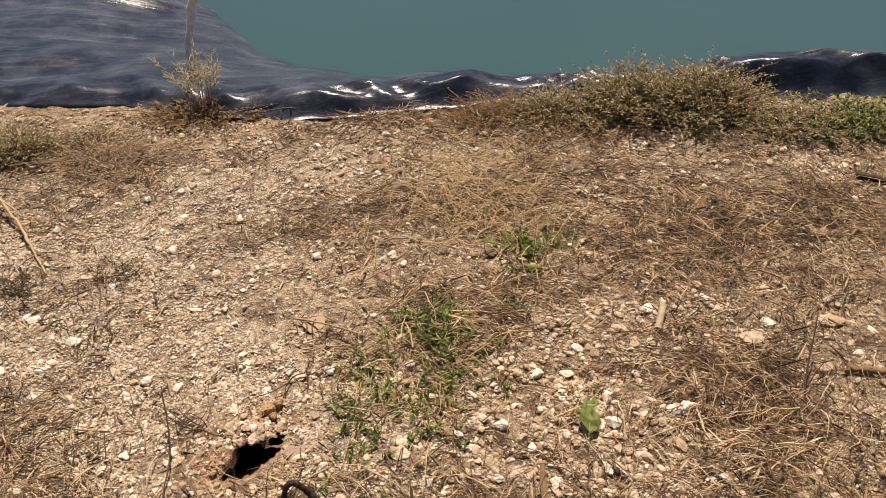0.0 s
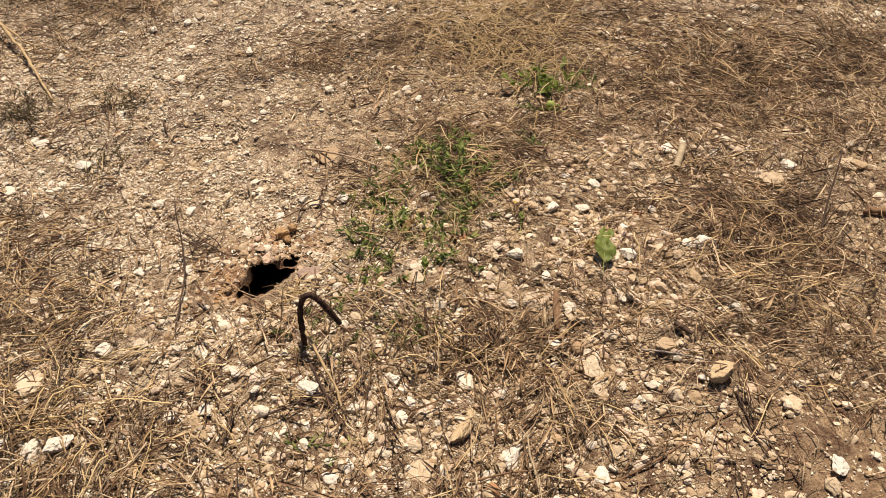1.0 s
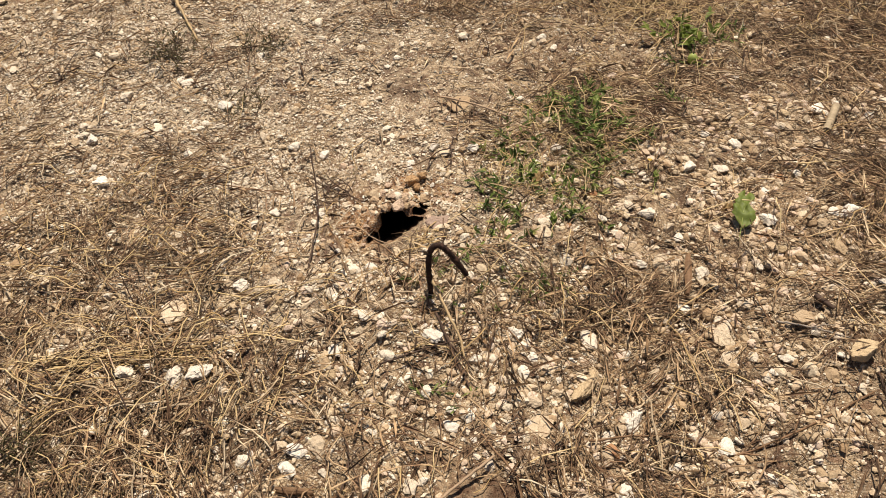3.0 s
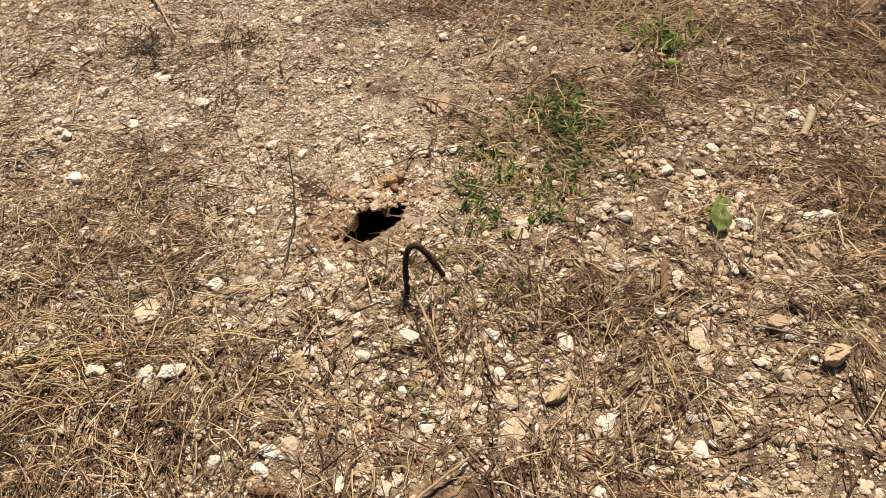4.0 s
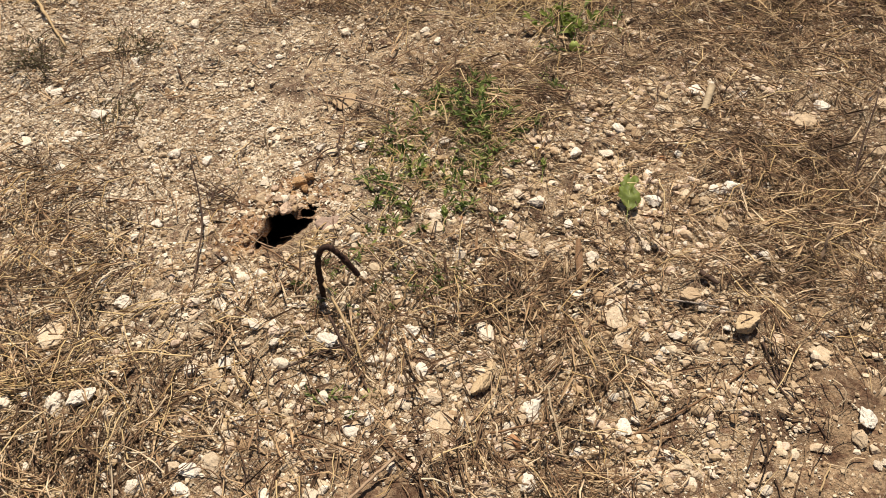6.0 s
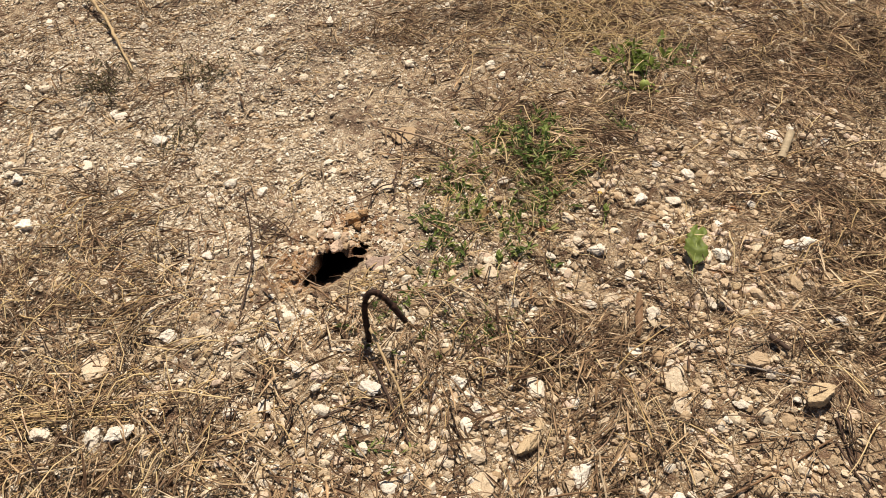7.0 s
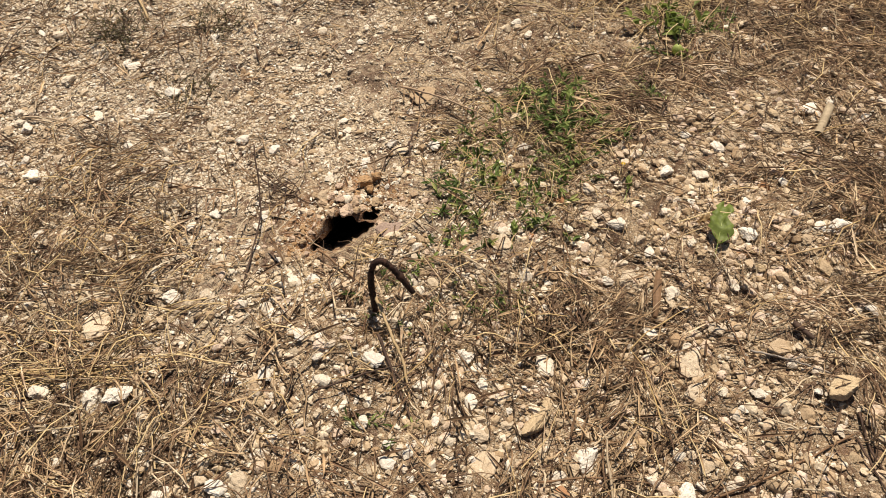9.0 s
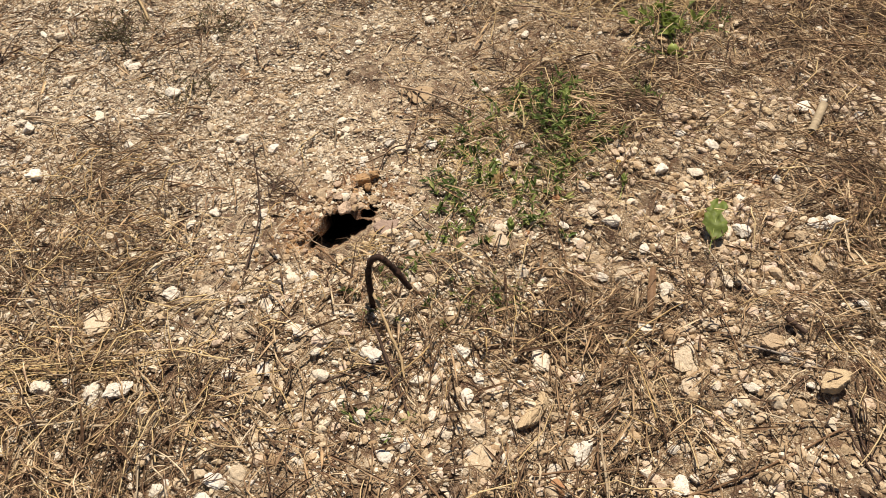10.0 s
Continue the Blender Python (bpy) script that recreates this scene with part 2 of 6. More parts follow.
M_DARKTWIG = fibre_material("dark_bark", [(0.0, (0.05, 0.03, 0.022)), (1.0, (0.10, 0.06, 0.04))])
M_PALEWOOD = fibre_material("weathered_wood", [(0.0, (0.33, 0.23, 0.15)), (1.0, (0.44, 0.34, 0.24))])
M_BRANCH = fibre_material("peeled_branch", [(0.0, (0.40, 0.29, 0.16)), (1.0, (0.50, 0.38, 0.22))])
M_GREYWOOD = fibre_material("grey_wood", [(0.0, (0.24, 0.21, 0.18)), (1.0, (0.33, 0.29, 0.25))])
M_CANE = fibre_material("dry_cane", [(0.0, (0.34, 0.27, 0.18)), (1.0, (0.38, 0.31, 0.21))])
M_STAKE = fibre_material("bleached_wood", [(0.0, (0.80, 0.77, 0.71)), (1.0, (0.84, 0.81, 0.76))])
M_GREEN = leaf_material("weed_leaf", [(0.0, (0.045, 0.072, 0.020)), (0.45, (0.125, 0.19, 0.048)), (0.8, (0.31, 0.40, 0.12)), (1.0, (0.54, 0.51, 0.22))])
M_BRIGHT = leaf_material("bright_leaf", [(0.0, (0.19, 0.25, 0.055)), (1.0, (0.25, 0.31, 0.08))])
M_GREYLEAF = leaf_material("grey_green_leaf", [(0.0, (0.14, 0.135, 0.06)), (0.45, (0.36, 0.33, 0.165)), (0.75, (0.58, 0.53, 0.33)), (0.9, (0.68, 0.63, 0.46)), (1.0, (0.46, 0.28, 0.14))], 0.7)
M_DARKLEAF = leaf_material("dusty_dark_leaf", [(0.0, (0.060, 0.058, 0.026)), (0.6, (0.125, 0.115, 0.055)), (1.0, (0.22, 0.19, 0.10))], 0.7)
M_DRYLEAF = leaf_material("dry_leaf", [(0.0, (0.28, 0.18, 0.08)), (0.6, (0.44, 0.31, 0.16)), (1.0, (0.34, 0.27, 0.13))], 0.8)
M_HAY = leaf_material("bleached_blade", [(0.0, (0.48, 0.39, 0.24)), (0.6, (0.66, 0.57, 0.39)), (1.0, (0.40, 0.38, 0.20))], 0.7)
M_FRUIT = leaf_material("green_fruit", [(0.0, (0.50, 0.58, 0.20)), (1.0, (0.54, 0.62, 0.22))], 0.3)
M_FLOWER = leaf_material("yellow_petal", [(0.0, (0.75, 0.55, 0.03)), (1.0, (0.85, 0.62, 0.05))])
M_LINER = liner_material()
M_WATER = water_material()
M_RUST = rust_material()


# ---------------------------------------------------------------- geometry helpers
def lattice(seed):
    return np.random.default_rng(seed).random((256, 256))


def value_noise(x, y, scale, seed=1):
    """Smooth value noise, 0 to 1, with the given cells per metre."""
    g = lattice(seed)
    x, y = np.asarray(x) * scale + 71.3, np.asarray(y) * scale + 37.7
    xi, yi = np.floor(x).astype(int), np.floor(y).astype(int)
    fx, fy = x - xi, y - yi
    fx, fy = fx * fx * (3 - 2 * fx), fy * fy * (3 - 2 * fy)
    a, b = g[xi % 256, yi % 256], g[(xi + 1) % 256, yi % 256]
    c, d = g[xi % 256, (yi + 1) % 256], g[(xi + 1) % 256, (yi + 1) % 256]
    return (a * (1 - fx) + b * fx) * (1 - fy) + (c * (1 - fx) + d * fx) * fy


def blob(x, y, cx, cy, sx, sy=None):
    sy = sy or sx
    return np.exp(-((x - cx) ** 2 / (2 * sx * sx) + (y - cy) ** 2 / (2 * sy * sy)))


EDGE_X = (-9.0, -1.19, -0.45, -0.13, 0.1, 0.37, 0.88, 1.4, 2.4, 3.0, 9.0)
EDGE_Y = (5.2, 3.57, 3.37, 3.215, 3.16, 3.145, 3.14, 3.08, 2.86, 2.72, 1.6)


def pond_edge(x):
    return np.interp(x, EDGE_X, EDGE_Y)


def water_line(x):
    """Where the near bank of the pond meets the water."""
    return np.interp(x, (-9.0, -2.0, -0.55, -0.3, -0.13, 0.1, 0.6, 3.0, 9.0), (16.0, 8.2, 5.62, 5.06, 4.6, 4.35, 4.05, 3.75, 2.7))


WATER_Z = -0.3
HOLE = (-0.079, 1.352)
HOLE_TURN = radians(31)


def hole_coords(x, y):
    c, s = math.cos(HOLE_TURN), math.sin(HOLE_TURN)
    dx, dy = x - HOLE[0], y - HOLE[1]
    return dx * c + dy * s, -dx * s + dy * c


def relief(x, y):
    z = 0
    for cx, cy, s, a in ((-0.22, 1.12, 0.27, 0.04), (0.38, 0.88, 0.25, -0.045), (1.0, 0.95, 0.3, 0.012), (-0.25, 1.85, 0.33, -0.035), (-0.15, 0.6, 0.18, 0.02)):
        z = z + a * blob(x, y, cx, cy, s)
    return z


def ground_z(x, y):
    """Height of the soil without the hole."""
    x, y = np.asarray(x, float), np.asarray(y, float)
    z = relief(x, y)
    z = z + 0.020 * (value_noise(x, y, 9, 3) - 0.5) + 0.016 * (value_noise(x, y, 28, 4) - 0.5) + 0.005 * (value_noise(x, y, 70, 5) - 0.5)
    u, v = hole_coords(x, y)
    lip = np.clip((v - 0.022) / 0.014, 0, 1)
    mound = 0.036 * lip * lip * (3 - 2 * lip) * np.exp(-(np.maximum(v - 0.03, 0) / 0.085) ** 2 - (u / 0.085) ** 2)
    z = z + mound * (0.35 + 0.7 * value_noise(x, y, 38, 8) + 0.6 * value_noise(x, y, 90, 9))
    return z


def mesh_from(name, verts, faces, smooth=True):
    """A mesh from numpy arrays; faces all have the same number of corners."""
    me = bpy.data.meshes.new(name)
    n, k = faces.shape
    me.vertices.add(len(verts))
    me.vertices.foreach_set("co", np.ascontiguousarray(verts, dtype=np.float32).ravel())
    me.loops.add(n * k)
    me.loops.foreach_set("vertex_index", np.ascontiguousarray(faces, dtype=np.int32).ravel())
    me.polygons.add(n)
    me.polygons.foreach_set("loop_start", np.arange(0, n * k, k, dtype=np.int32))
    me.polygons.foreach_set("use_smooth", np.full(n, smooth))
    me.update(calc_edges=True)
    me.validate()
    return me


def thing(name, mesh, material, label, category, group="", kind=""):
    ob = new(name, mesh)
    if mesh is not None:
        mesh.materials.append(material)
    return tagged(ob, label, category, group, kind)


def part(name, mesh, material, parent, label=""):
    ob = new(name, mesh)
    mesh.materials.append(material)
    ob.parent = parent
    return tagged(ob, label)


def base_empty(name, place, label, category, group=""):
    ob = new(name)
    ob.empty_display_size = 0.02
    ob.location = place
    return tagged(ob, label, category, group)


def tubes(centres, radii, sides=3):
    """Vertices and quads of many bent tubes. centres: N x K x 3, radii: N x K."""
    n, k, _ = centres.shape
    tang = np.gradient(centres, axis=1)
    tang /= np.linalg.norm(tang, axis=2, keepdims=True) + 1e-9
    ref = np.where(np.abs(tang[..., 2:3]) > 0.8, np.array([1.0, 0, 0]), np.array([0, 0, 1.0]))
    u = np.cross(tang, ref)
    u /= np.linalg.norm(u, axis=2, keepdims=True) + 1e-9
    w = np.cross(u, tang)
    ang = np.arange(sides) * 2 * np.pi / sides + 0.5
    ring = u[:, :, None] * np.cos(ang)[None, None, :, None] + w[:, :, None] * np.sin(ang)[None, None, :, None]
    verts = (centres[:, :, None] + ring * radii[:, :, None, None]).reshape(-1, 3)
    idx = np.arange(n * k * sides).reshape(n, k, sides)
    a, b = idx[:, :-1], idx[:, 1:]
    faces = np.stack([a, np.roll(a, -1, 2), np.roll(b, -1, 2), b], -1).reshape(-1, 4)
    return verts, faces


def smooth_path(points, count):
    """Catmull-Rom through the points."""
    p = np.array(points, float)
    p = np.vstack([2 * p[0] - p[1], p, 2 * p[-1] - p[-2]])
    t = np.linspace(0, len(p) - 3 - 1e-6, count)
    i, f = t.astype(int), (t - t.astype(int))[:, None]
    a, b, c, d = p[i], p[i + 1], p[i + 2], p[i + 3]
    return 0.5 * (2 * b + (c - a) * f + (2 * a - 5 * b + 4 * c - d) * f ** 2 + (3 * b - a - 3 * c + d) * f ** 3)


def capped_tube(points, r0, r1, count=14, sides=8, wobble=0.0, seed=0):
    """One bent rod with closed ends, as a mesh with its vertices relative to the first point."""
    rng = np.random.default_rng(seed)
    c = smooth_path(points, count)
    c = c + rng.normal(0, wobble, c.shape)
    r = np.linspace(r0, r1, count) * (1 + 0.12 * rng.normal(size=count))
    v, f = tubes(c[None], r[None], sides)
    bm = bmesh.new()
    vs = [bm.verts.new(p) for p in v - np.array(points[0])]
    for q in f:
        bm.faces.new([vs[i] for i in q])
    bm.faces.new(vs[:sides][::-1])
    bm.faces.new(vs[-sides:])
    me = bpy.data.meshes.new("rod")
    bm.to_mesh(me)
    bm.free()
    me.polygons.foreach_set("use_smooth", np.full(len(me.polygons), True))
    return me


def leaf_cloud(pos, direction, length, width, seed, fold=0.25):
    """Pointed leaves, each six corners with a fold; pos and direction: N x 3."""
    rng = np.random.default_rng(seed)
    n = len(pos)
    d = direction / (np.linalg.norm(direction, axis=1, keepdims=True) + 1e-9)
    r = rng.normal(size=(n, 3)) * 0.5 + np.array([0, 0, 1.0])
    s = np.cross(d, r)
    s /= np.linalg.norm(s, axis=1, keepdims=True) + 1e-9
    up = np.cross(s, d)
    le, wi = length[:, None], width[:, None]
    p0 = pos
    p1 = pos + d * le * 0.35 + s * wi * 0.5 + up * wi * fold
    p2 = pos + d * le * 0.35 - s * wi * 0.5 + up * wi * fold
    p3 = pos + d * le * 0.42
    p4 = pos + d * le * 0.75 + s * wi * 0.33 + up * wi * (fold * 0.5)
    p5 = pos + d * le * 0.75 - s * wi * 0.33 + up * wi * (fold * 0.5)
    p6 = pos + d * le - up * wi * 0.3
    p7 = pos + d * le * 0.74 - up * wi * 0.05
    v = np.stack([p0, p1, p2, p3, p4, p5, p6, p7], 1).reshape(-1, 3)
    tri = np.array([[0, 1, 3], [0, 3, 2], [1, 4, 7], [1, 7, 3], [3, 7, 5], [3, 5, 2], [4, 6, 7], [7, 6, 5]])
    f = (tri[None] + (np.arange(n) * 8)[:, None, None]).reshape(-1, 3)
    return v, f


def ico(level):
    bm = bmesh.new()
    bmesh.ops.create_icosphere(bm, subdivisions=level, radius=1.0)
    v = np.array([q.co[:] for q in bm.verts])
    f = np.array([[q.index for q in p.verts] for p in bm.faces])
    bm.free()
    return v, f


def octa():
    """A ball of 32 triangles."""
    bm = bmesh.new()
    vs = [bm.verts.new(p) for p in ((1, 0, 0), (-1, 0, 0), (0, 1, 0), (0, -1, 0), (0, 0, 1), (0, 0, -1))]
    for a, b, c in ((0, 2, 4), (2, 1, 4), (1, 3, 4), (3, 0, 4), (2, 0, 5), (1, 2, 5), (3, 1, 5), (0, 3, 5)):
        bm.faces.new((vs[a], vs[b], vs[c]))
    bmesh.ops.subdivide_edges(bm, edges=bm.edges[:], cuts=1, use_grid_fill=True)
    bm.verts.index_update()
    v = np.array([q.co.normalized()[:] for q in bm.verts])
    f = np.array([[q.index for q in p.verts] for p in bm.faces])
    bm.free()
    return v, f


def rock_shape(seed, level, planes=11, rough=0.05, cut=(0.42, 0.86), lumps=0.11, worn=75.0):
    """A unit stone: a ball cut by random planes, its edges worn."""
    rng = np.random.default_rng(seed)
    v, f = octa() if level == 1.5 else ico(level)
    n = rng.normal(size=(planes, 3))
    n /= np.linalg.norm(n, axis=1, keepdims=True)
    d = rng.uniform(*cut, planes)
    dots = np.maximum(v @ n.T, 0.05)
    reach = d[None] / dots
    k = worn
    r = -np.log(np.exp(-k * reach).sum(1) + np.exp(-k * 1.0)) / k
    if level > 1:
        for s in (2.0, 5.0, 9.0):
            ph = rng.uniform(0, 6, 3)
            r = r * (1 + rough * np.sin(v[:, 0] * s * 1.3 + ph[0]) * np.sin(v[:, 1] * s + ph[1]) * np.sin(v[:, 2] * s * 1.7 + ph[2]))
        if level > 2:
            off = Vector(rng.uniform(-50, 50, 3))
            r = r * np.array([1 + lumps * noise.fractal(Vector(q) * 2.4 + off, 0.8, 2.2, 5) for q in v])
        r = r * (1 + rng.normal(0, rough * 0.25, len(r)))
    return v * r[:, None], f


def chip_shape(seed):
    """A unit splinter of stone with eight facets."""
    rng = np.random.default_rng(seed)
    v = np.array([[1, 0, 0], [-1, 0, 0], [0, 1, 0], [0, -1, 0], [0, 0, 1], [0, 0, -1.0]])
    f = np.array([[0, 2, 4], [2, 1, 4], [1, 3, 4], [3, 0, 4], [2, 0, 5], [1, 2, 5], [3, 1, 5], [0, 3, 5]])
    return v * rng.uniform(0.6, 1.1, (6, 1)) + rng.normal(0, 0.28, (6, 3)), f


def scatter_rocks(name, pts, size, level, protos, sink=0.25, seed=0):
    """Many small stones in one mesh. pts: N x 3 on the soil, size: diameters."""
    rng = np.random.default_rng(seed)
    shapes = [rock_shape(seed * 50 + i, level, 8, 0.05, (0.36, 0.86), 0.11, 22.0) if level else chip_shape(seed * 50 + i) for i in range(protos)]
    shapes = [(v / np.abs(v).max(), f) for v, f in shapes]
    f0 = shapes[0][1]
    nv = len(shapes[0][0])
    pick = rng.integers(0, protos, len(pts))
    base = np.array([s[0] for s in shapes])[pick]
    scl = size[:, None] * 0.5 * np.stack([rng.uniform(0.92, 1.4, len(pts)), rng.uniform(0.75, 1.05, len(pts)), rng.uniform(0.42, 0.88, len(pts))], 1)
    base = base * scl[:, None]
    az, tl = rng.uniform(0, 2 * np.pi, len(pts)), rng.normal(0, 0.25, len(pts))
    ct, st = np.cos(tl)[:, None], np.sin(tl)[:, None]
    y, z = base[..., 1] * ct - base[..., 2] * st, base[..., 1] * st + base[..., 2] * ct
    ca, sa = np.cos(az)[:, None], np.sin(az)[:, None]
    x, y = base[..., 0] * ca - y * sa, base[..., 0] * sa + y * ca
    v = np.stack([x, y, z], -1) + pts[:, None]
    v[..., 2] += (scl[:, 2] * (1 - 2 * sink))[:, None]
    faces = (f0[None] + (np.arange(len(pts)) * nv)[:, None, None]).reshape(-1, f0.shape[1])
    return mesh_from(name, v.reshape(-1, 3), faces, smooth=False)


def off_hole(x, y, grow=1.0):
    u, v = hole_coords(x, y)
    return (u / (0.10 * grow)) ** 2 + (v / (0.058 * grow)) ** 2 > 1


def soft_border(x, y):
    """Full over the stony strip between the yard and the pond, thinning out beyond it."""
    lo = np.interp(y, (0.2, 0.7, 1.4, 2.5, 3.4), (-0.75, -0.92, -1.14, -1.55, -1.45))
    hi = np.interp(y, (0.2, 0.5, 1.0, 1.8, 2.5, 3.3), (1.12, 1.2, 1.48, 2.0, 2.45, 2.55))
    fade = np.minimum(np.minimum(x - lo, hi - x) / 0.12, (y - 0.16) / 0.12)
    return np.clip(1 + fade, 0.07, 1)


def sample(count, density, x0, x1, y0, y1, seed):
    """Random places kept with the chance that density gives."""
    rng = np.random.default_rng(seed)
    out = np.zeros((0, 2))
    while len(out) < count:
        p = np.stack([rng.uniform(x0, x1, count * 2), rng.uniform(y0, y1, count * 2)], 1)
        keep = rng.random(len(p)) < density(p[:, 0], p[:, 1]) * soft_border(p[:, 0], p[:, 1])
        keep &= p[:, 1] < pond_edge(p[:, 0]) - 0.02
        keep &= off_hole(p[:, 0], p[:, 1])
        out = np.vstack([out, p[keep]])
    return out[:count]


# ---------------------------------------------------------------- ground
def axis(points):
    """Grid coordinates from (start, step) rows, the last row giving the end."""
    out = []
    for (a, step), (b, _) in zip(points[:-1], points[1:]):
        out += list(np.linspace(a, b, max(1, round((b - a) / step)), endpoint=False))
    return np.array(out + [points[-1][0]])


def basin(x, y):
    """How far into the pond's bed a place lies, metres of depth."""
    e = pond_edge(x) + 0.06
    far = np.minimum(np.minimum(38 - y, 30 - x), 1e9)
    d = np.minimum(y - e, far)
    left = (x + 14) * 0.6
    d = np.minimum(d, left)
    return np.clip(d * 0.6, 0, 1.6)


def build_ground():
    xs = axis([(-600, 150), (-60, 8), (-12, 1.0), (-3, 0.12), (-1.5, 0.018), (-0.20, 0.0024), (0.03, 0.014), (1.9, 0.03), (3.4, 0.3), (12, 4), (60, 150), (600, 1)])
    ys = axis([(-600, 150), (-60, 8), (-10, 0.8), (-1, 0.1), (0.2, 0.014), (1.28, 0.0024), (1.50, 0.014), (2.4, 0.025), (3.7, 0.2), (8, 1.5), (44, 40), (600, 1)])
    x, y = np.meshgrid(xs, ys)
    z = ground_z(x, y)
    fade = np.clip((np.hypot(x - 0.2, y - 1.5) - 4) / 6, 0, 1)
    z = z * (1 - fade) + 0.3 * fade * (value_noise(x, y, 0.15, 9) - 0.5)
    z = z - basin(x, y)
    u, v = hole_coords(x, y)
    wob = 1 + 0.35 * (value_noise(x, y, 26, 12) - 0.5) + 0.35 * (value_noise(x, y, 80, 13) - 0.5)
    e = np.sqrt((u / 0.070) ** 2 + (v / 0.032) ** 2) * wob
    for px, py, pr in ((-0.026, 1.406, 0.019), (-0.010, 1.434, 0.015), (-0.035, 1.478, 0.012)):
        e = np.minimum(e, 0.55 + 0.45 * np.hypot(x - px, (y - py) * 1.3) / pr * wob)
    deep = np.clip((1.0 - e) / 0.5, 0, 1)
    z = z - 0.44 * deep
    y = y + 0.50 * deep
    x = x - 0.06 * deep
    idx = np.arange(x.size).reshape(x.shape)
    f = np.stack([idx[:-1, :-1], idx[:-1, 1:], idx[1:, 1:], idx[1:, :-1]], -1).reshape(-1, 4)
    me = mesh_from("ground", np.stack([x, y, z], -1).reshape(-1, 3), f)
    thing("ground", me, M_SOIL, "dry brown stony soil with a small burrow hole", "ground", kind="structure")


build_ground()


# ---------------------------------------------------------------- pond
def build_pond():
    xs = axis([(-14, 0.25), (-3, 0.03), (3.6, 0.2), (14, 1)])
    s = np.concatenate([np.linspace(0, 0.3, 50), np.linspace(0.306, 1.0, 100), np.linspace(1.03, 1.6, 20)])
    x, k = np.meshgrid(xs, s)
    e, w = pond_edge(x), water_line(x)
    e = e + 0.05 * (value_noise(x, x * 0, 3.5, 21) - 0.5) + 0.04 * (value_noise(x, x * 0, 11, 22) - 0.5)
    y = e + (w - e) * k
    d = y - e
    crest = np.interp(x, (-9, -0.5, 0, 0.2, 0.39, 0.54, 0.64, 0.79, 0.97, 1.17, 1.4, 1.9, 2.0, 2.14, 2.66, 3.5, 9), (0.03, 0.03, 0.05, 0.075, 0.06, 0.045, 0.055, 0.08, 0.05, 0.025, 0.035, 0.05, 0.085, 0.13, 0.13, 0.11, 0.05))
    crest = crest + 0.015 * (value_noise(x, x * 0, 5, 23) - 0.5)
    rise = np.clip(d / (0.07 + 0.5 * crest), 0, 1)
    rise = rise * rise * (3 - 2 * rise)
    fall = np.clip((d - 0.18) / (w - e - 0.18), 0, 2)
    z = 0.004 + crest * rise + (WATER_Z - crest) * fall
    # creases that run along the bank, and pulled folds across it
    near = np.exp(-((d - 0.12) / 0.16) ** 2)
    z = z + near * rise * 0.024 * (value_noise(x * 0.7 + 0.5 * y, y * 3.0, 6, 24) - 0.5) + near * rise * 0.008 * (value_noise(x * 0.8 - y, y * 4.0, 11, 30) - 0.5)
    z = z + near * 0.022 * rise * np.abs(np.sin(9 * x + 14 * d + 7 * value_noise(x, y, 2.5, 25))) ** 3
    broad = np.clip(d / 0.3, 0, 1)
    wx, wy = 0.35 * x + 0.12 * y, y - 0.25 * x
    z = z + broad * 0.07 * (value_noise(wx, wy, 2.2, 26) - 0.5)
    z = z + broad * 0.038 * (value_noise(wx * 1.2, wy, 4.6, 27) - 0.5)
    z = z + broad * 0.010 * (value_noise(wx * 1.6 - 0.3 * y, wy, 10.0, 28) - 0.5)
    z = z + broad * 0.006 * (value_noise(x * 0.12, wy, 15, 29) - 0.5)
    # one fold on the far apron that faces the bank
    z = z + (0.466 * (y - 5.2) - 0.18 * (x + 0.74)) * np.exp(-(((x + 0.78) / 0.30) ** 2 + ((y - 5.2) / 0.26) ** 2))
    idx = np.arange(x.size).reshape(x.shape)
    f = np.stack([idx[:-1, :-1], idx[:-1, 1:], idx[1:, 1:], idx[1:, :-1]], -1).reshape(-1, 4)
    me = mesh_from("pond_liner", np.stack([x, y, z], -1).reshape(-1, 3), f)
    ob = thing("pond_liner", me, M_LINER, "wrinkled black plastic pond liner draped over the bank", "pond liner", kind="structure")
    solid = ob.modifiers.new("thickness", "SOLIDIFY")
    solid.thickness = 0.0025
    bm = bmesh.new()
    pts = [(-13, 6), (-2, 3.9), (13, 1.9), (30, 2), (30, 37.5), (-13, 37.5)]
    bm.faces.new([bm.verts.new((px, py, WATER_Z)) for px, py in pts])
    me = bpy.data.meshes.new("water")
    bm.to_mesh(me)
    bm.free()
    thing("water", me, M_WATER, "still murky teal-green pond water", "water", kind="structure")


build_pond()


# ---------------------------------------------------------------- gravel and grit
BARE_SPOTS = [
    (-0.19, 1.50, 0.055, 0.04, 1.3), (0.03, 1.505, 0.06, 0.04, 1.3), (-0.24, 1.33, 0.08, 0.045, 1.2), (-0.19, 1.38, 0.035, 0.03, 0.9), (-0.27, 1.63, 0.07, 0.04, 0.5),
    (0.06, 2.02, 0.16, 0.10, 0.45), (0.12, 1.87, 0.12, 0.10, 0.45), (-0.08, 2.0, 0.08, 0.08, 0.3), (0.05, 0.60, 0.07, 0.09, 1.0), (1.05, 0.74, 0.10, 0.06, 0.8), (0.99, 0.47, 0.09, 0.10, 0.8),
]


def clumps(x, y):
    """Stones gather in handfuls with bare gaps between."""
    n = 0.55 * value_noise(x, y, 20, 35) + 0.45 * value_noise(x, y, 42, 36)
    return np.clip((n - 0.32) * 3.4, 0.06, 1.25)


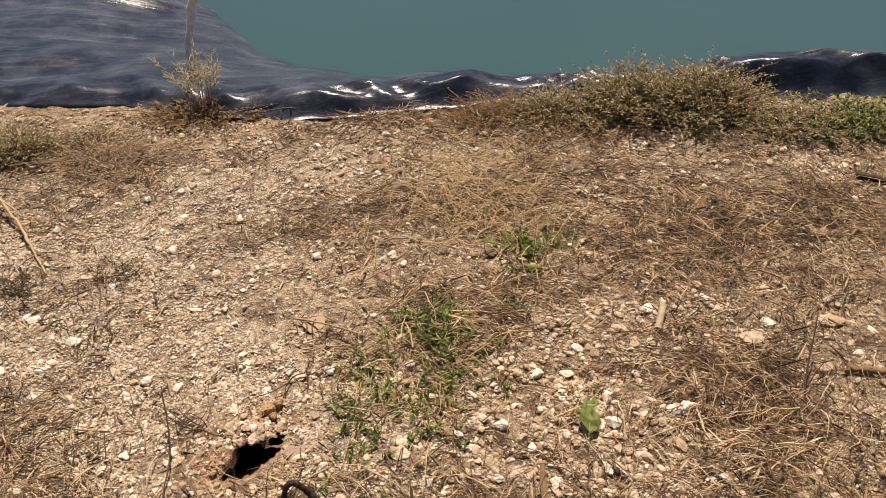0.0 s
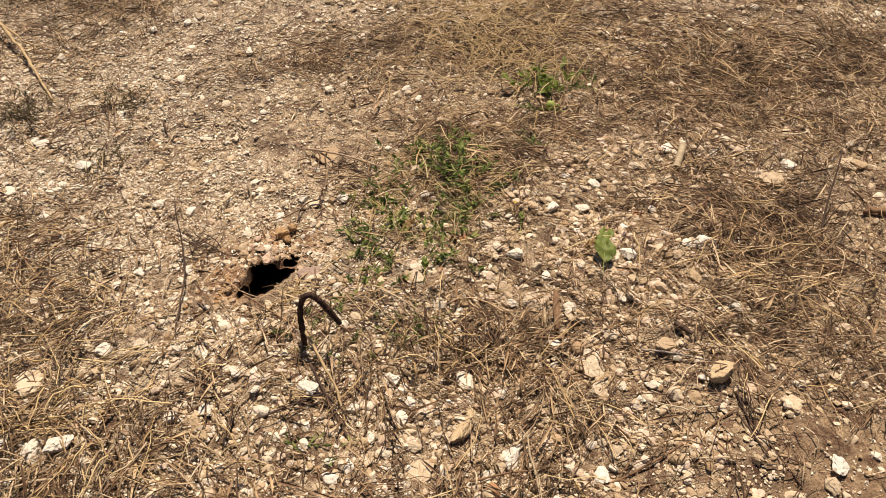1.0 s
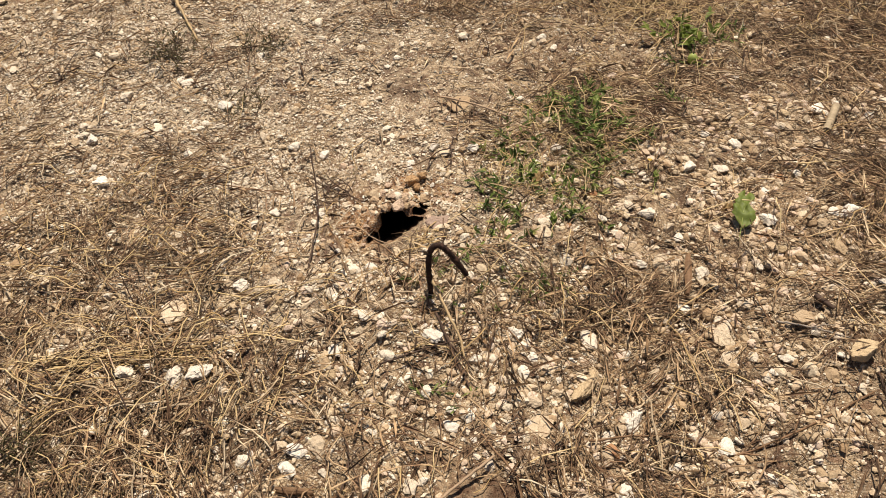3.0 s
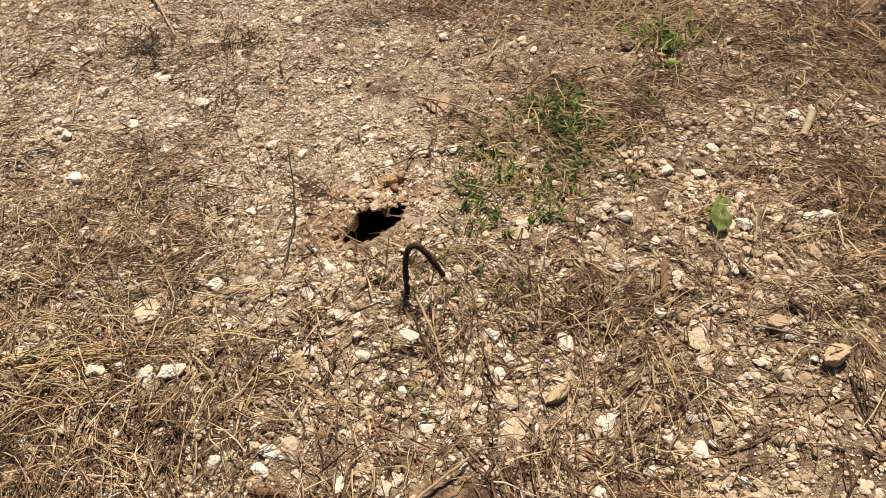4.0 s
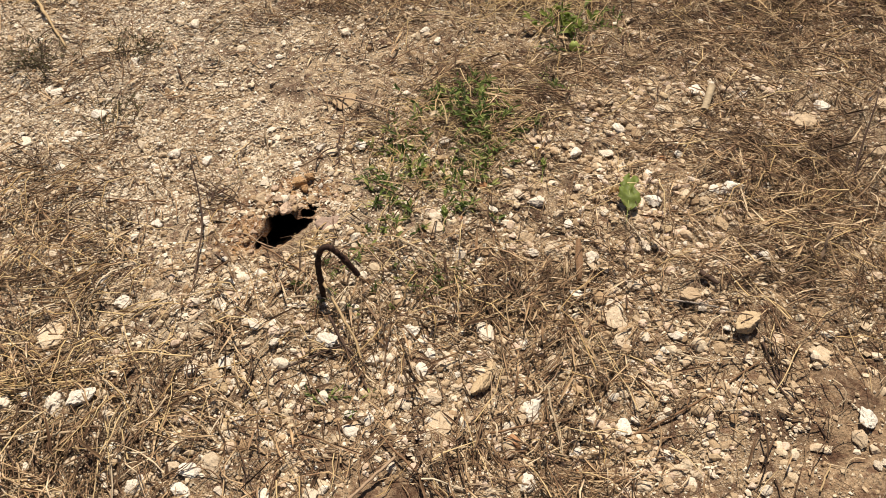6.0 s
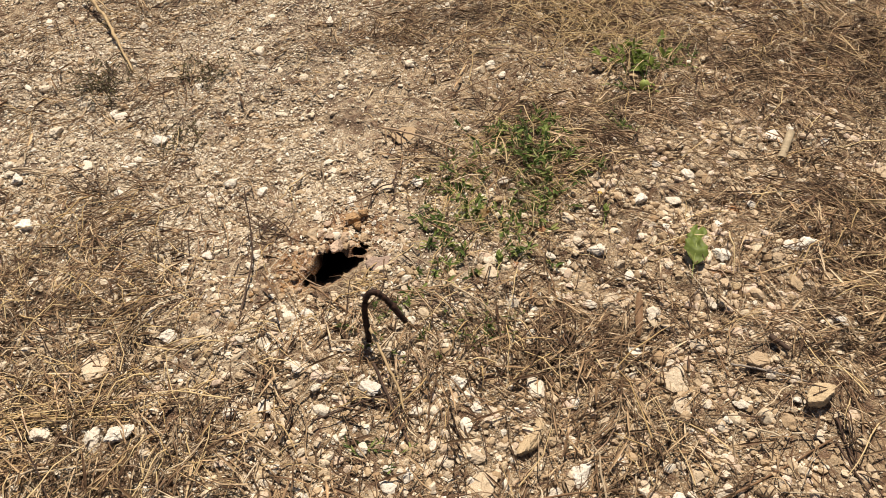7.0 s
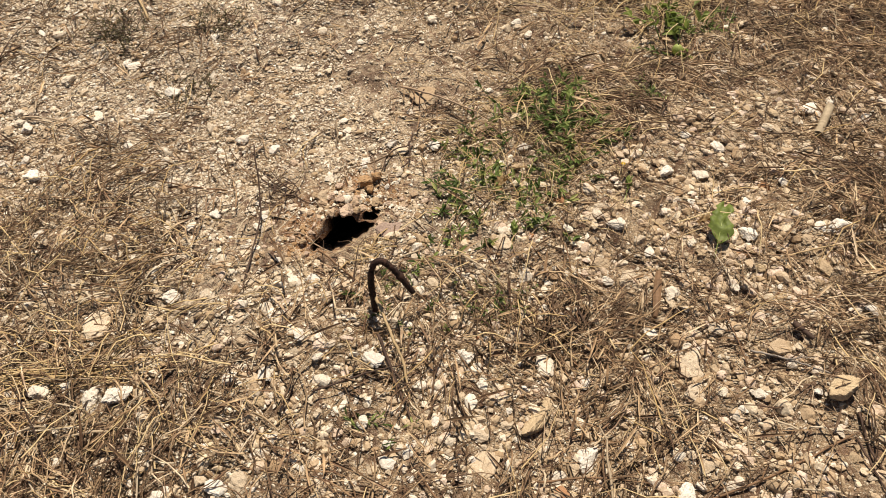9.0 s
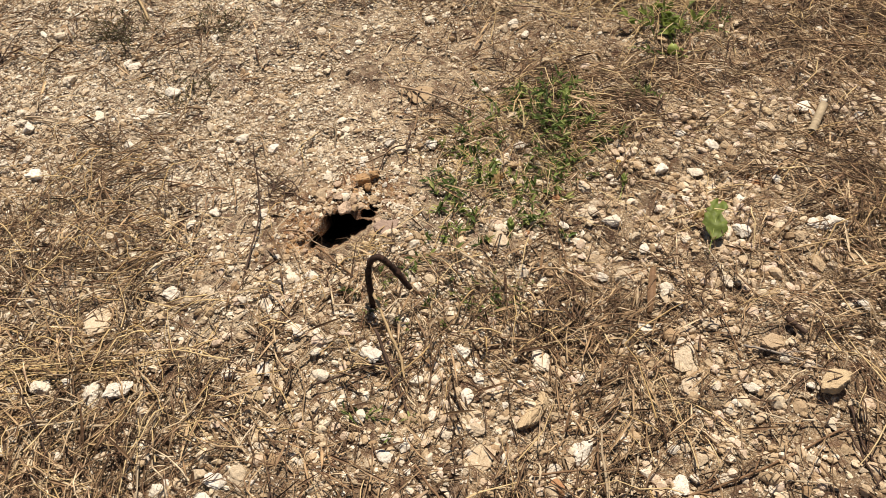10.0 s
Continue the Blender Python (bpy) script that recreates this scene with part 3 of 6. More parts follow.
def bare(x, y):
    """Smooth trodden earth with few stones on it, 0 to 1."""
    n = 0
    for cx, cy, sx, sy, a in BARE_SPOTS:
        n = n + a * blob(x, y, cx, cy, sx, sy)
    return np.clip(n * (0.5 + value_noise(x, y, 14, 38)), 0, 1)


def fine_ground(x, y):
    """Where the stones are small: the pale crushed ground behind the burrow."""
    return np.clip(blob(x, y, -0.15, 1.85, 0.36, 0.27) + 0.7 * blob(x, y, -0.85, 2.0, 0.4, 0.35) + 0.8 * blob(x, y, -0.3, 2.6, 0.6, 0.35), 0, 1)


def coarse_density(x, y):
    return gravel_density(x, y) * (1 - 0.8 * fine_ground(x, y)) * (1 - bare(x, y))


def gravel_density(x, y):
    d = 0.45 + 0.55 * blob(x, y, 0.7, 1.2, 0.35, 0.35) + 0.4 * blob(x, y, 0.55, 0.7, 0.3, 0.25) + 0.35 * blob(x, y, -0.1, 0.85, 0.3, 0.3)
    d = d + 0.5 * blob(x, y, -0.85, 2.0, 0.35, 0.4) + 0.35 * blob(x, y, -0.3, 2.5, 0.5, 0.4) + 0.3 * blob(x, y, -0.1, 1.7, 0.2, 0.12)
    d = d - 0.7 * blob(x, y, 0.05, 0.60, 0.08, 0.10) - 0.28 * blob(x, y, 1.05, 0.74, 0.13, 0.08) - 0.28 * blob(x, y, 0.99, 0.47, 0.10, 0.12) + 0.7 * blob(x, y, 0.63, 0.47, 0.10, 0.13)
    d = d - 0.45 * blob(x, y, 0.02, 1.9, 0.14, 0.12) - 0.3 * blob(x, y, -0.25, 1.5, 0.12, 0.09) - 0.35 * blob(x, y, 0.12, 1.5, 0.1, 0.06)
    d = d - 0.3 * blob(x, y, 0.4, 1.75, 0.2, 0.15)
    d = d * np.clip(1.25 - 0.25 * (y - 1.5), 0.5, 1.2)
    return np.clip(d * (0.35 + 0.9 * value_noise(x, y, 7, 31)) * clumps(x, y) * 1.25, 0.06, 1) * np.clip(1.15 - 0.5 * np.hypot(np.maximum(np.abs(x - 0.2) - 1.0, 0), np.maximum(0.3 - y, 0) * 2), 0.25, 1)


def clear_of_stones(p):
    """Which places lie off the stones that were set one by one."""
    q = np.array(STONE_SPOTS)
    d = np.hypot(p[:, None, 0] - q[None, :, 0], p[:, None, 1] - q[None, :, 1])
    return (d > q[None, :, 2]).all(1)


def lay(points):
    return np.column_stack([points, ground_z(points[:, 0], points[:, 1])])


def build_gravel():
    rng = np.random.default_rng(41)
    p = lay(sample(46000, lambda x, y: (0.4 + 0.6 * gravel_density(x, y)) * (1 - 0.7 * bare(x, y)) * np.clip((2.9 - y) / 0.5, 0.1, 1), -1.6, 2.4, 0.1, 3.4, 142))
    thing("fine_grit", scatter_rocks("fine_grit", p, 0.003 + 0.005 * rng.random(len(p)) ** 1.5, 0, 24, 0.15, 143), M_GRIT, "crumbly fine limestone grit and earth crumbs over soil", "grit", kind="stuff")
    p = lay(sample(20000, lambda x, y: (0.25 + 0.75 * gravel_density(x, y)) * (1 - 0.7 * bare(x, y)) * np.clip((2.9 - y) / 0.5, 0.1, 1), -1.9, 2.6, 0.0, 3.5, 42))
    thing("grit", scatter_rocks("grit", p, rng.uniform(0.006, 0.012, len(p)), 0, 24, 0.2, 43), M_CRUMB, "loose pale limestone grit scattered over soil", "grit", kind="stuff")
    p = lay(sample(14500, lambda x, y: gravel_density(x, y) * (1 - 0.9 * bare(x, y)), -1.9, 2.6, 0.0, 3.5, 48))
    thing("fine_gravel", scatter_rocks("fine_gravel", p, rng.uniform(0.008, 0.015, len(p)), 1, 14, 0.25, 49), M_GRAVEL, "small angular cream limestone fragments on soil", "gravel", kind="stuff")
    p = lay(sample(3900, coarse_density, -1.9, 2.6, 0.0, 3.5, 44))
    size = 0.013 + 0.013 * rng.random(len(p)) ** 1.6
    thing("gravel", scatter_rocks("gravel", p, size, 1.5, 24, 0.3, 45), M_GRAVEL, "loose worn cream and tan limestone gravel", "gravel", kind="stuff")
    p = lay(sample(1000, coarse_density, -1.9, 2.6, 0.0, 3.5, 46))
    size = 0.020 + 0.014 * rng.random(len(p)) ** 1.5
    thing("pebbles", scatter_rocks("pebbles", p, size, 2, 18, 0.32, 47), M_GRAVEL, "larger worn limestone pebbles lying in gravel", "pebbles", kind="stuff")


def pale_density(x, y):
    d = 0.6 * blob(x, y, -0.95, 2.0, 0.35, 0.35) + 0.8 * blob(x, y, -0.2, 1.72, 0.25, 0.10) + 0.9 * blob(x, y, 0.14, 1.36, 0.12, 0.14) + 0.6 * blob(x, y, -0.35, 1.2, 0.12, 0.12) + 0.5 * blob(x, y, -0.25, 0.95, 0.2, 0.2) + 0.4 * blob(x, y, 0.1, 0.9, 0.2, 0.2) + 0.7 * blob(x, y, -0.4, 2.45, 0.35, 0.25) + 0.5 * blob(x, y, 0.3, 2.75, 0.4, 0.2) + 0.5 * blob(x, y, 1.5, 2.5, 0.4, 0.15)
    d = d + 0.22 * np.clip((y - 1.85) / 0.2, 0, 1) + 0.8 * blob(x, y, 0.62, 0.55, 0.09, 0.10) + 0.9 * blob(x, y, -0.09, 1.47, 0.12, 0.07) + 0.5 * blob(x, y, -0.45, 1.35, 0.2, 0.15) + 0.35 * blob(x, y, -0.35, 1.0, 0.45, 0.35) + 0.45 * blob(x, y, -0.6, 1.3, 0.3, 0.25) + 0.2 * blob(x, y, -0.75, 0.9, 0.2, 0.2) + 0.6 * blob(x, y, 0.24, 1.45, 0.16, 0.22)
    return np.clip(d, 0, 1) * (0.25 + 0.9 * value_noise(x, y, 8, 33)) * clumps(x, y)


def carpet_density(x, y):
    d = blob(x, y, -0.95, 2.1, 0.36, 0.40) + 0.9 * blob(x, y, -0.25, 1.75, 0.34, 0.16) + 0.4 * blob(x, y, -0.4, 2.5, 0.4, 0.3) + 0.5 * blob(x, y, -0.5, 1.5, 0.2, 0.15)
    return np.clip(d, 0, 1) * (0.3 + 0.8 * value_noise(x, y, 11, 37))


def cream_density(x, y):
    d = blob(x, y, 0.80, 1.33, 0.28, 0.24) + 0.9 * blob(x, y, 0.60, 0.62, 0.16, 0.22) + 0.5 * blob(x, y, 0.1, 0.95, 0.25, 0.2) + 0.4 * blob(x, y, 1.2, 1.7, 0.3, 0.2)
    return np.clip(d, 0, 1) * (0.3 + 0.8 * value_noise(x, y, 9, 34)) * clumps(x, y)


def build_pale_gravel():
    rng = np.random.default_rng(97)
    p = lay(sample(25000, lambda x, y: carpet_density(x, y) * (1 - 0.8 * bare(x, y)), -1.5, 0.6, 1.1, 3.2, 104))
    thing("limestone_crumbs", scatter_rocks("limestone_crumbs", p, 0.005 + 0.007 * rng.random(len(p)), 0, 24, 0.2, 105), M_CRUMB, "carpet of crushed whitish limestone crumbs", "grit", kind="stuff")
    p = lay(sample(20000, lambda x, y: (pale_density(x, y) + 0.5 * carpet_density(x, y)) * (1 - 0.8 * bare(x, y)), -1.6, 2.2, 0.3, 3.3, 106))
    thing("limestone_chips", scatter_rocks("limestone_chips", p, rng.uniform(0.006, 0.012, len(p)), 0, 24, 0.22, 107), M_PALE, "thin whitish limestone chips strewn over pale dust", "gravel", kind="stuff")
    p = lay(sample(6500, lambda x, y: pale_density(x, y) * (1 - 0.85 * bare(x, y)), -1.6, 2.2, 0.3, 3.3, 98))
    thing("pale_gravel", scatter_rocks("pale_gravel", p, 0.009 + 0.008 * rng.random(len(p)) ** 1.4, 1, 14, 0.28, 99), M_PALE, "fine whitish limestone chips over pale dust", "gravel", kind="stuff")
    p = lay(sample(520, lambda x, y: pale_density(x, y) * (1 - 0.6 * fine_ground(x, y)), -1.6, 2.2, 0.4, 3.3, 100))
    thing("pale_pebbles", scatter_rocks("pale_pebbles", p, 0.018 + 0.022 * rng.random(len(p)) ** 1.5, 2, 16, 0.36, 101), M_PALE, "flat whitish limestone pebbles on pale dust", "pebbles", kind="stuff")
    p = lay(sample(1400, cream_density, -0.6, 1.9, 0.2, 2.2, 102))
    thing("cream_pebbles", scatter_rocks("cream_pebbles", p, 0.015 + 0.016 * rng.random(len(p)) ** 1.3, 2, 18, 0.33, 103), M_CREAM, "flat angular cream limestone pebbles in gravel", "pebbles", kind="stuff")


def build_outer_gravel():
    """Sparser stones over the rest of the yard."""
    rng = np.random.default_rng(95)
    p = rng.normal(0, 1, (3000, 2)) * np.array([3.2, 3.0]) + np.array([0.3, 0.2])
    inside = (np.abs(p[:, 0] - 0.35) < 1.8) & (p[:, 1] > 0.0)
    p = p[~inside & (p[:, 1] < pond_edge(p[:, 0]) - 0.1)]
    thing("yard_gravel", scatter_rocks("yard_gravel", lay(p), 0.012 + 0.035 * rng.random(len(p)) ** 3, 1, 14, 0.3, 96), M_GRAVEL, "sparse limestone fragments over dry yard soil", "gravel", kind="stuff")


build_gravel()
build_pale_gravel()
build_outer_gravel()


# ---------------------------------------------------------------- stones that can be told apart
def evened(v):
    """A stone's shape moved and stretched to reach 0.8 each way."""
    lo, hi = v.min(0), v.max(0)
    return (v - (lo + hi) / 2) / ((hi - lo) / 2) * 0.8


ROCKS = []
for i in range(16):
    rv, rf = rock_shape(900 + i, 4, 9, 0.05, (0.36, 0.84), 0.15, 26.0)
    ROCKS.append((evened(rv), rf))
SMALL_ROCKS = [(evened(rv), rf) for rv, rf in (rock_shape(950 + i, 3, 8, 0.07, (0.38, 0.86), 0.18, 26.0) for i in range(12))]
ROCK_MESH = {}


def rock_mesh(i, material, small=False):
    key = (i, material.name, small)
    if key not in ROCK_MESH:
        me = mesh_from("stone", *(SMALL_ROCKS[i % 12] if small else ROCKS[i]), smooth=False)
        me.materials.append(material)
        ROCK_MESH[key] = me
    return ROCK_MESH[key]


STONE_COUNT = [0]
STONE_SPOTS = []
STONE_TOPS = []


def stone(x, y, mm, material, label, flat=0.62, long=1.0, turn=None, sink=0.3, name="stone", group="loose stones", lean=None):
    k = STONE_COUNT[0]
    STONE_COUNT[0] += 1
    rng = np.random.default_rng(5000 + k)
    r = mm / 1000 * 0.67
    STONE_SPOTS.append((x, y, mm / 1000 * 0.42))
    if name == "stone":
        name, group = ("pebble", "loose pebbles") if mm < 20 else ("white_stone", "loose white stones") if material is M_WHITE else (name, group)
    ob = new(name, rock_mesh(k % len(ROCKS), material, mm < 40))
    sx, sy, sz = r * long, r * rng.uniform(0.68, 0.9), r * flat * rng.uniform(0.85, 1.1)
    z = float(ground_z(x, y)) + sz * (1 - 2 * sink)
    STONE_TOPS.append((x, y, mm / 1000 * 0.5, z + sz * 0.6))
    a = rng.uniform(0, 360) if turn is None else turn
    tx, ty = lean or (rng.normal(0, 7), rng.normal(0, 7))
    ob.matrix_world = pose(x, y, z, tx, ty, a) @ Matrix.Diagonal((sx, sy, sz, 1))
    return tagged(ob, label, "stone", group)


WHITE_BY_HOLE = [
    (-0.97, 1.781, 48), (-0.972, 2.297, 33), (-0.921, 1.991, 48), (-0.608, 1.923, 42), (-0.822, 1.902, 22), (-0.789, 1.824, 48),
    (-0.894, 1.595, 45), (-0.825, 1.405, 28), (-0.698, 1.638, 24), (-0.572, 1.646, 30), (-0.438, 1.689, 33), (-0.382, 1.716, 36),
    (-0.294, 1.679, 35), (-0.528, 2.171, 31), (-0.507, 1.998, 22), (-0.766, 2.055, 31), (-0.45, 1.394, 31), (-0.31, 1.331, 23),
    (-0.277, 1.421, 22), (-0.106, 1.74, 30), (0.06, 1.795, 23), (0.016, 1.663, 30), (0.126, 1.649, 34), (-0.048, 1.616, 21),
    (-0.401, 1.435, 28),
]
WHITE_CENTRE = [
    (-0.142, 1.22, 31), (-0.453, 1.183, 39), (-0.783, 1.2, 34), (-0.153, 1.058, 31), (0.002, 1.004, 44), (-0.213, 0.972, 36),
    (-0.562, 0.938, 53), (-0.685, 0.965, 48), (-0.508, 0.939, 60), (-0.283, 0.74, 40), (-0.384, 0.727, 37), (-0.11, 1.005, 24),
    (0.034, 0.791, 34), (0.06, 0.814, 22), (-0.189, 0.837, 29), (-0.138, 0.87, 24), (0.125, 0.876, 25), (-0.016, 0.872, 29),
    (0.188, 1.028, 42), (0.221, 0.966, 29), (0.351, 1.008, 51), (0.43, 0.973, 29), (0.352, 0.77, 35), (0.416, 0.808, 57),
]
WHITE_EAST = [
    (0.508, 0.879, 24), (0.497, 0.822, 24), (0.585, 0.794, 24), (0.583, 0.717, 44), (0.613, 0.735, 20), (0.672, 0.731, 26),
    (0.691, 0.921, 26), (0.761, 0.905, 28), (0.722, 0.879, 22), (0.576, 1.07, 37), (0.806, 1.086, 20), (0.951, 1.031, 18),
    (1.025, 1.081, 31), (0.634, 1.153, 36), (0.506, 1.213, 26), (0.64, 1.212, 24), (0.437, 1.238, 26), (0.43, 1.139, 24),
    (0.354, 1.149, 27), (0.546, 1.354, 44), (0.504, 1.384, 34), (0.685, 1.518, 39), (0.767, 1.507, 36), (0.822, 1.586, 34),
    (0.754, 1.638, 28), (0.83, 1.305, 41), (0.702, 1.291, 22), (0.95, 1.468, 26), (1.084, 1.72, 42), (1.139, 1.735, 25),
]
WHITE_EAST_EDGE = [
    (1.265, 1.718, 39), (1.213, 2.025, 27), (0.902, 1.888, 27), (0.714, 1.964, 22), (0.273, 1.867, 24), (1.026, 1.312, 48),
    (1.054, 1.319, 31), (1.127, 1.31, 26),
]
TAN_STONES = [
    (-0.139, 1.468, 34), (-0.602, 1.121, 78), (-0.364, 1.173, 31), (-0.585, 0.904, 34), (-0.235, 0.745, 44), (-0.043, 0.972, 22),
    (0.402, 1.012, 24), (0.437, 1.008, 22), (0.264, 0.876, 29), (0.207, 0.851, 42), (0.481, 0.917, 27), (0.441, 0.898, 22),
    (0.63, 0.768, 33), (0.638, 0.917, 45), (0.637, 0.976, 58), (0.652, 1.01, 33), (0.713, 1.071, 35), (0.821, 1.006, 55),
    (0.552, 1.214, 48), (0.495, 1.257, 48), (0.501, 1.47, 39), (0.955, 1.282, 36), (1.039, 1.526, 34), (0.98, 1.636, 36),
    (1.067, 1.973, 27), (0.364, 2.127, 31), (0.341, 1.729, 39), (0.282, 1.315, 44), (0.949, 1.347, 26),
]
WHITE_SOUTH = [
    (-0.049, 0.651, 38), (0.493, 0.554, 39), (0.565, 0.471, 47), (0.625, 0.506, 51), (0.578, 0.549, 27), (0.696, 0.5, 29),
    (0.617, 0.422, 35), (0.654, 0.414, 41), (-0.349, 0.604, 34), (0.367, 0.631, 42), (1.056, 0.646, 45), (1.05, 0.552, 20),
    (1.066, 0.536, 22), (1.031, 0.549, 20), (1.045, 0.491, 16), (1.142, 0.655, 22), (1.076, 0.857, 27),
]
TAN_SOUTH = [
    (0.149, 0.597, 42), (0.233, 0.645, 22), (0.293, 0.615, 40), (0.65, 0.377, 36), (0.703, 0.445, 40), (0.73, 0.401, 35),
    (0.191, 0.446, 51), (0.233, 0.479, 44), (0.069, 0.452, 40), (-0.099, 0.487, 30), (0.659, 0.608, 34), (0.584, 0.588, 34),
    (0.681, 0.623, 31), (0.62, 0.456, 31), (1.029, 0.612, 36), (0.47, 0.651, 21), (0.351, 0.724, 36), (1.034, 0.807, 49),
]
FAR_STONES = [p for p in [
    (0.488, 2.971, 28), (1.072, 2.522, 16), (0.381, 2.663, 26), (1.075, 2.606, 30), (-0.47, 2.653, 30), (1.328, 1.53, 72),
    (1.403, 1.586, 42), (1.573, 1.557, 55), (1.679, 1.495, 39), (0.367, 2.143, 33), (-0.979, 2.857, 113), (1.293, 2.312, 29),
    (1.49, 2.791, 31), (-0.74, 2.041, 41), (-0.35, 2.674, 33),
] if p[2] < 100]
WHITE_HEAP = [(-0.292, 0.703, 40), (-0.223, 0.692, 20), (0.602, 0.540, 32), (0.625, 0.650, 22), (0.651, 0.643, 29), (0.685, 0.405, 24), (0.807, 0.539, 25), (0.476, 0.686, 25), (-0.181, 0.573, 20), (-0.166, 0.522, 22), (0.107, 0.701, 27), (0.150, 0.835, 24), (-0.359, 0.537, 22)]
TAN_HEAP = [(0.389, 0.786, 29), (0.652, 0.447, 24), (0.697, 0.597, 22), (0.628, 0.578, 33), (0.663, 0.565, 29), (0.131, 0.524, 31), (0.065, 0.489, 29), (0.591, 0.396, 31), (0.544, 0.728, 24)]
for rows in (WHITE_BY_HOLE, WHITE_CENTRE, WHITE_EAST, WHITE_EAST_EDGE, WHITE_SOUTH):
    for sx_, sy_, mm_ in rows:
        size_word = "small" if mm_ < 30 else "large" if mm_ > 44 else "medium"
        stone(sx_, sy_, mm_, M_WHITE, "%s chalky white angular limestone lying in gravel" % size_word, flat=0.5, sink=0.24)
for rows in (TAN_STONES, TAN_SOUTH):
    for sx_, sy_, mm_ in rows:
        stone(sx_, sy_, mm_, M_TAN, "%s tan weathered limestone half sunk in soil" % ("small" if mm_ < 34 else "large"), flat=0.5, sink=0.36)
for sx_, sy_, mm_ in FAR_STONES:
    stone(sx_, sy_, mm_, M_WHITE if mm_ < 50 else M_TAN, "pale limestone near the pond bank", flat=0.5)
stone(0.096, 1.857, 72, M_DULL, "flat tan stone beside a dry stem", flat=0.3, long=1.0, turn=10, lean=(6, 0))
stone(0.024, 1.352, 60, M_PINK, "flat pinkish-grey stone at the burrow's rim", flat=0.2, long=1.0, turn=20, lean=(12, -6), sink=0.05)
stone(0.327, 0.893, 48, M_BLOCK, "long oval ochre stone lying in straw", flat=0.6, long=1.95, turn=66, lean=(0, 0))
stone(0.216, 0.789, 68, M_TAN, "flat tan slab sunk in soil", flat=0.3, turn=15, sink=0.45, lean=(0, 0))
stone(0.906, 0.900, 58, M_BLOCK, "blocky ochre stone with a shaded side", flat=0.7, long=1.15, turn=5, sink=0.25, lean=(-8, 6))
for sx_, sy_, mm_ in ((0.357, 0.727, 38), (0.904, 1.460, 29), (0.349, 1.333, 23), (0.424, 1.441, 26), (0.278, 1.487, 31), (0.470, 0.651, 21)):
    stone(sx_, sy_, mm_, M_RED, "small reddish-brown stone among gravel", flat=0.5)

for sx_, sy_, mm_ in WHITE_HEAP:
    stone(sx_, sy_, mm_, M_WHITE, "%s whitish limestone lying among smaller stones" % ("small" if mm_ < 26 else "medium"), flat=0.55)
for sx_, sy_, mm_ in TAN_HEAP:
    stone(sx_, sy_, mm_, M_TAN, "tan limestone lying among paler stones", flat=0.5, sink=0.34)


BEIGE_NEAR_A = [
    (0.168, 1.277, 18), (0.195, 1.281, 15), (0.485, 1.325, 21), (0.463, 1.287, 20), (0.483, 1.28, 18), (0.59, 1.314, 29),
    (0.578, 1.269, 15), (0.36, 1.188, 12), (0.57, 1.192, 30), (0.286, 1.08, 21), (0.309, 1.069, 14), (0.13, 1.126, 19),
    (0.16, 1.178, 17), (0.461, 1.13, 17), (0.603, 1.099, 24), (0.643, 1.327, 24), (0.683, 1.258, 16), (0.762, 1.259, 18),
    (0.863, 1.212, 19), (0.806, 1.168, 23), (0.832, 1.181, 18), (0.676, 1.108, 17), (0.745, 1.045, 27), (0.772, 1.037, 17),
    (0.997, 1.195, 22), (0.942, 1.252, 19), (0.932, 1.31, 14), (0.871, 1.012, 25), (0.141, 0.982, 18), (0.205, 1.004, 18),
    (0.175, 0.933, 23), (0.234, 0.95, 11),
]
BEIGE_NEAR_B = [
    (0.208, 0.903, 16), (0.232, 0.907, 16), (0.224, 0.858, 18), (0.152, 0.811, 18), (0.171, 0.801, 13), (0.23, 0.799, 13),
    (0.344, 0.864, 16), (0.374, 0.805, 11), (0.407, 0.959, 18), (0.464, 0.837, 11), (0.551, 0.854, 27), (0.506, 0.989, 14),
    (0.526, 0.984, 12), (0.439, 0.827, 18), (0.516, 0.923, 11), (0.527, 0.756, 15), (0.188, 0.757, 17), (0.83, 0.985, 20),
    (0.85, 0.883, 19), (0.582, 0.865, 16), (0.566, 0.869, 16), (0.797, 0.832, 14), (0.848, 0.837, 11), (0.883, 0.847, 14),
    (0.776, 0.726, 18), (0.641, 0.744, 16), (0.817, 0.73, 12), (0.907, 0.723, 17), (-0.256, 0.936, 12), (-0.175, 0.9, 19),
    (-0.149, 0.908, 19), (-0.121, 0.913, 14),
]
BEIGE_NEAR_C = [
    (-0.194, 0.877, 16), (-0.102, 0.888, 23), (-0.01, 0.912, 16), (-0.168, 0.997, 17), (0.118, 0.824, 13), (0.001, 0.771, 15),
    (-0.017, 0.796, 13), (0.037, 0.771, 13), (-0.075, 0.739, 18), (-0.137, 0.801, 11), (-0.02, 0.731, 17), (0.122, 0.841, 18),
    (-0.491, 0.987, 18), (-0.401, 0.955, 15), (-0.373, 0.94, 15), (-0.602, 0.847, 20), (-0.596, 0.79, 20), (-0.442, 0.794, 19),
    (-0.314, 0.754, 27), (-0.293, 0.814, 18), (-0.343, 0.77, 14), (-0.568, 1.025, 18),
]
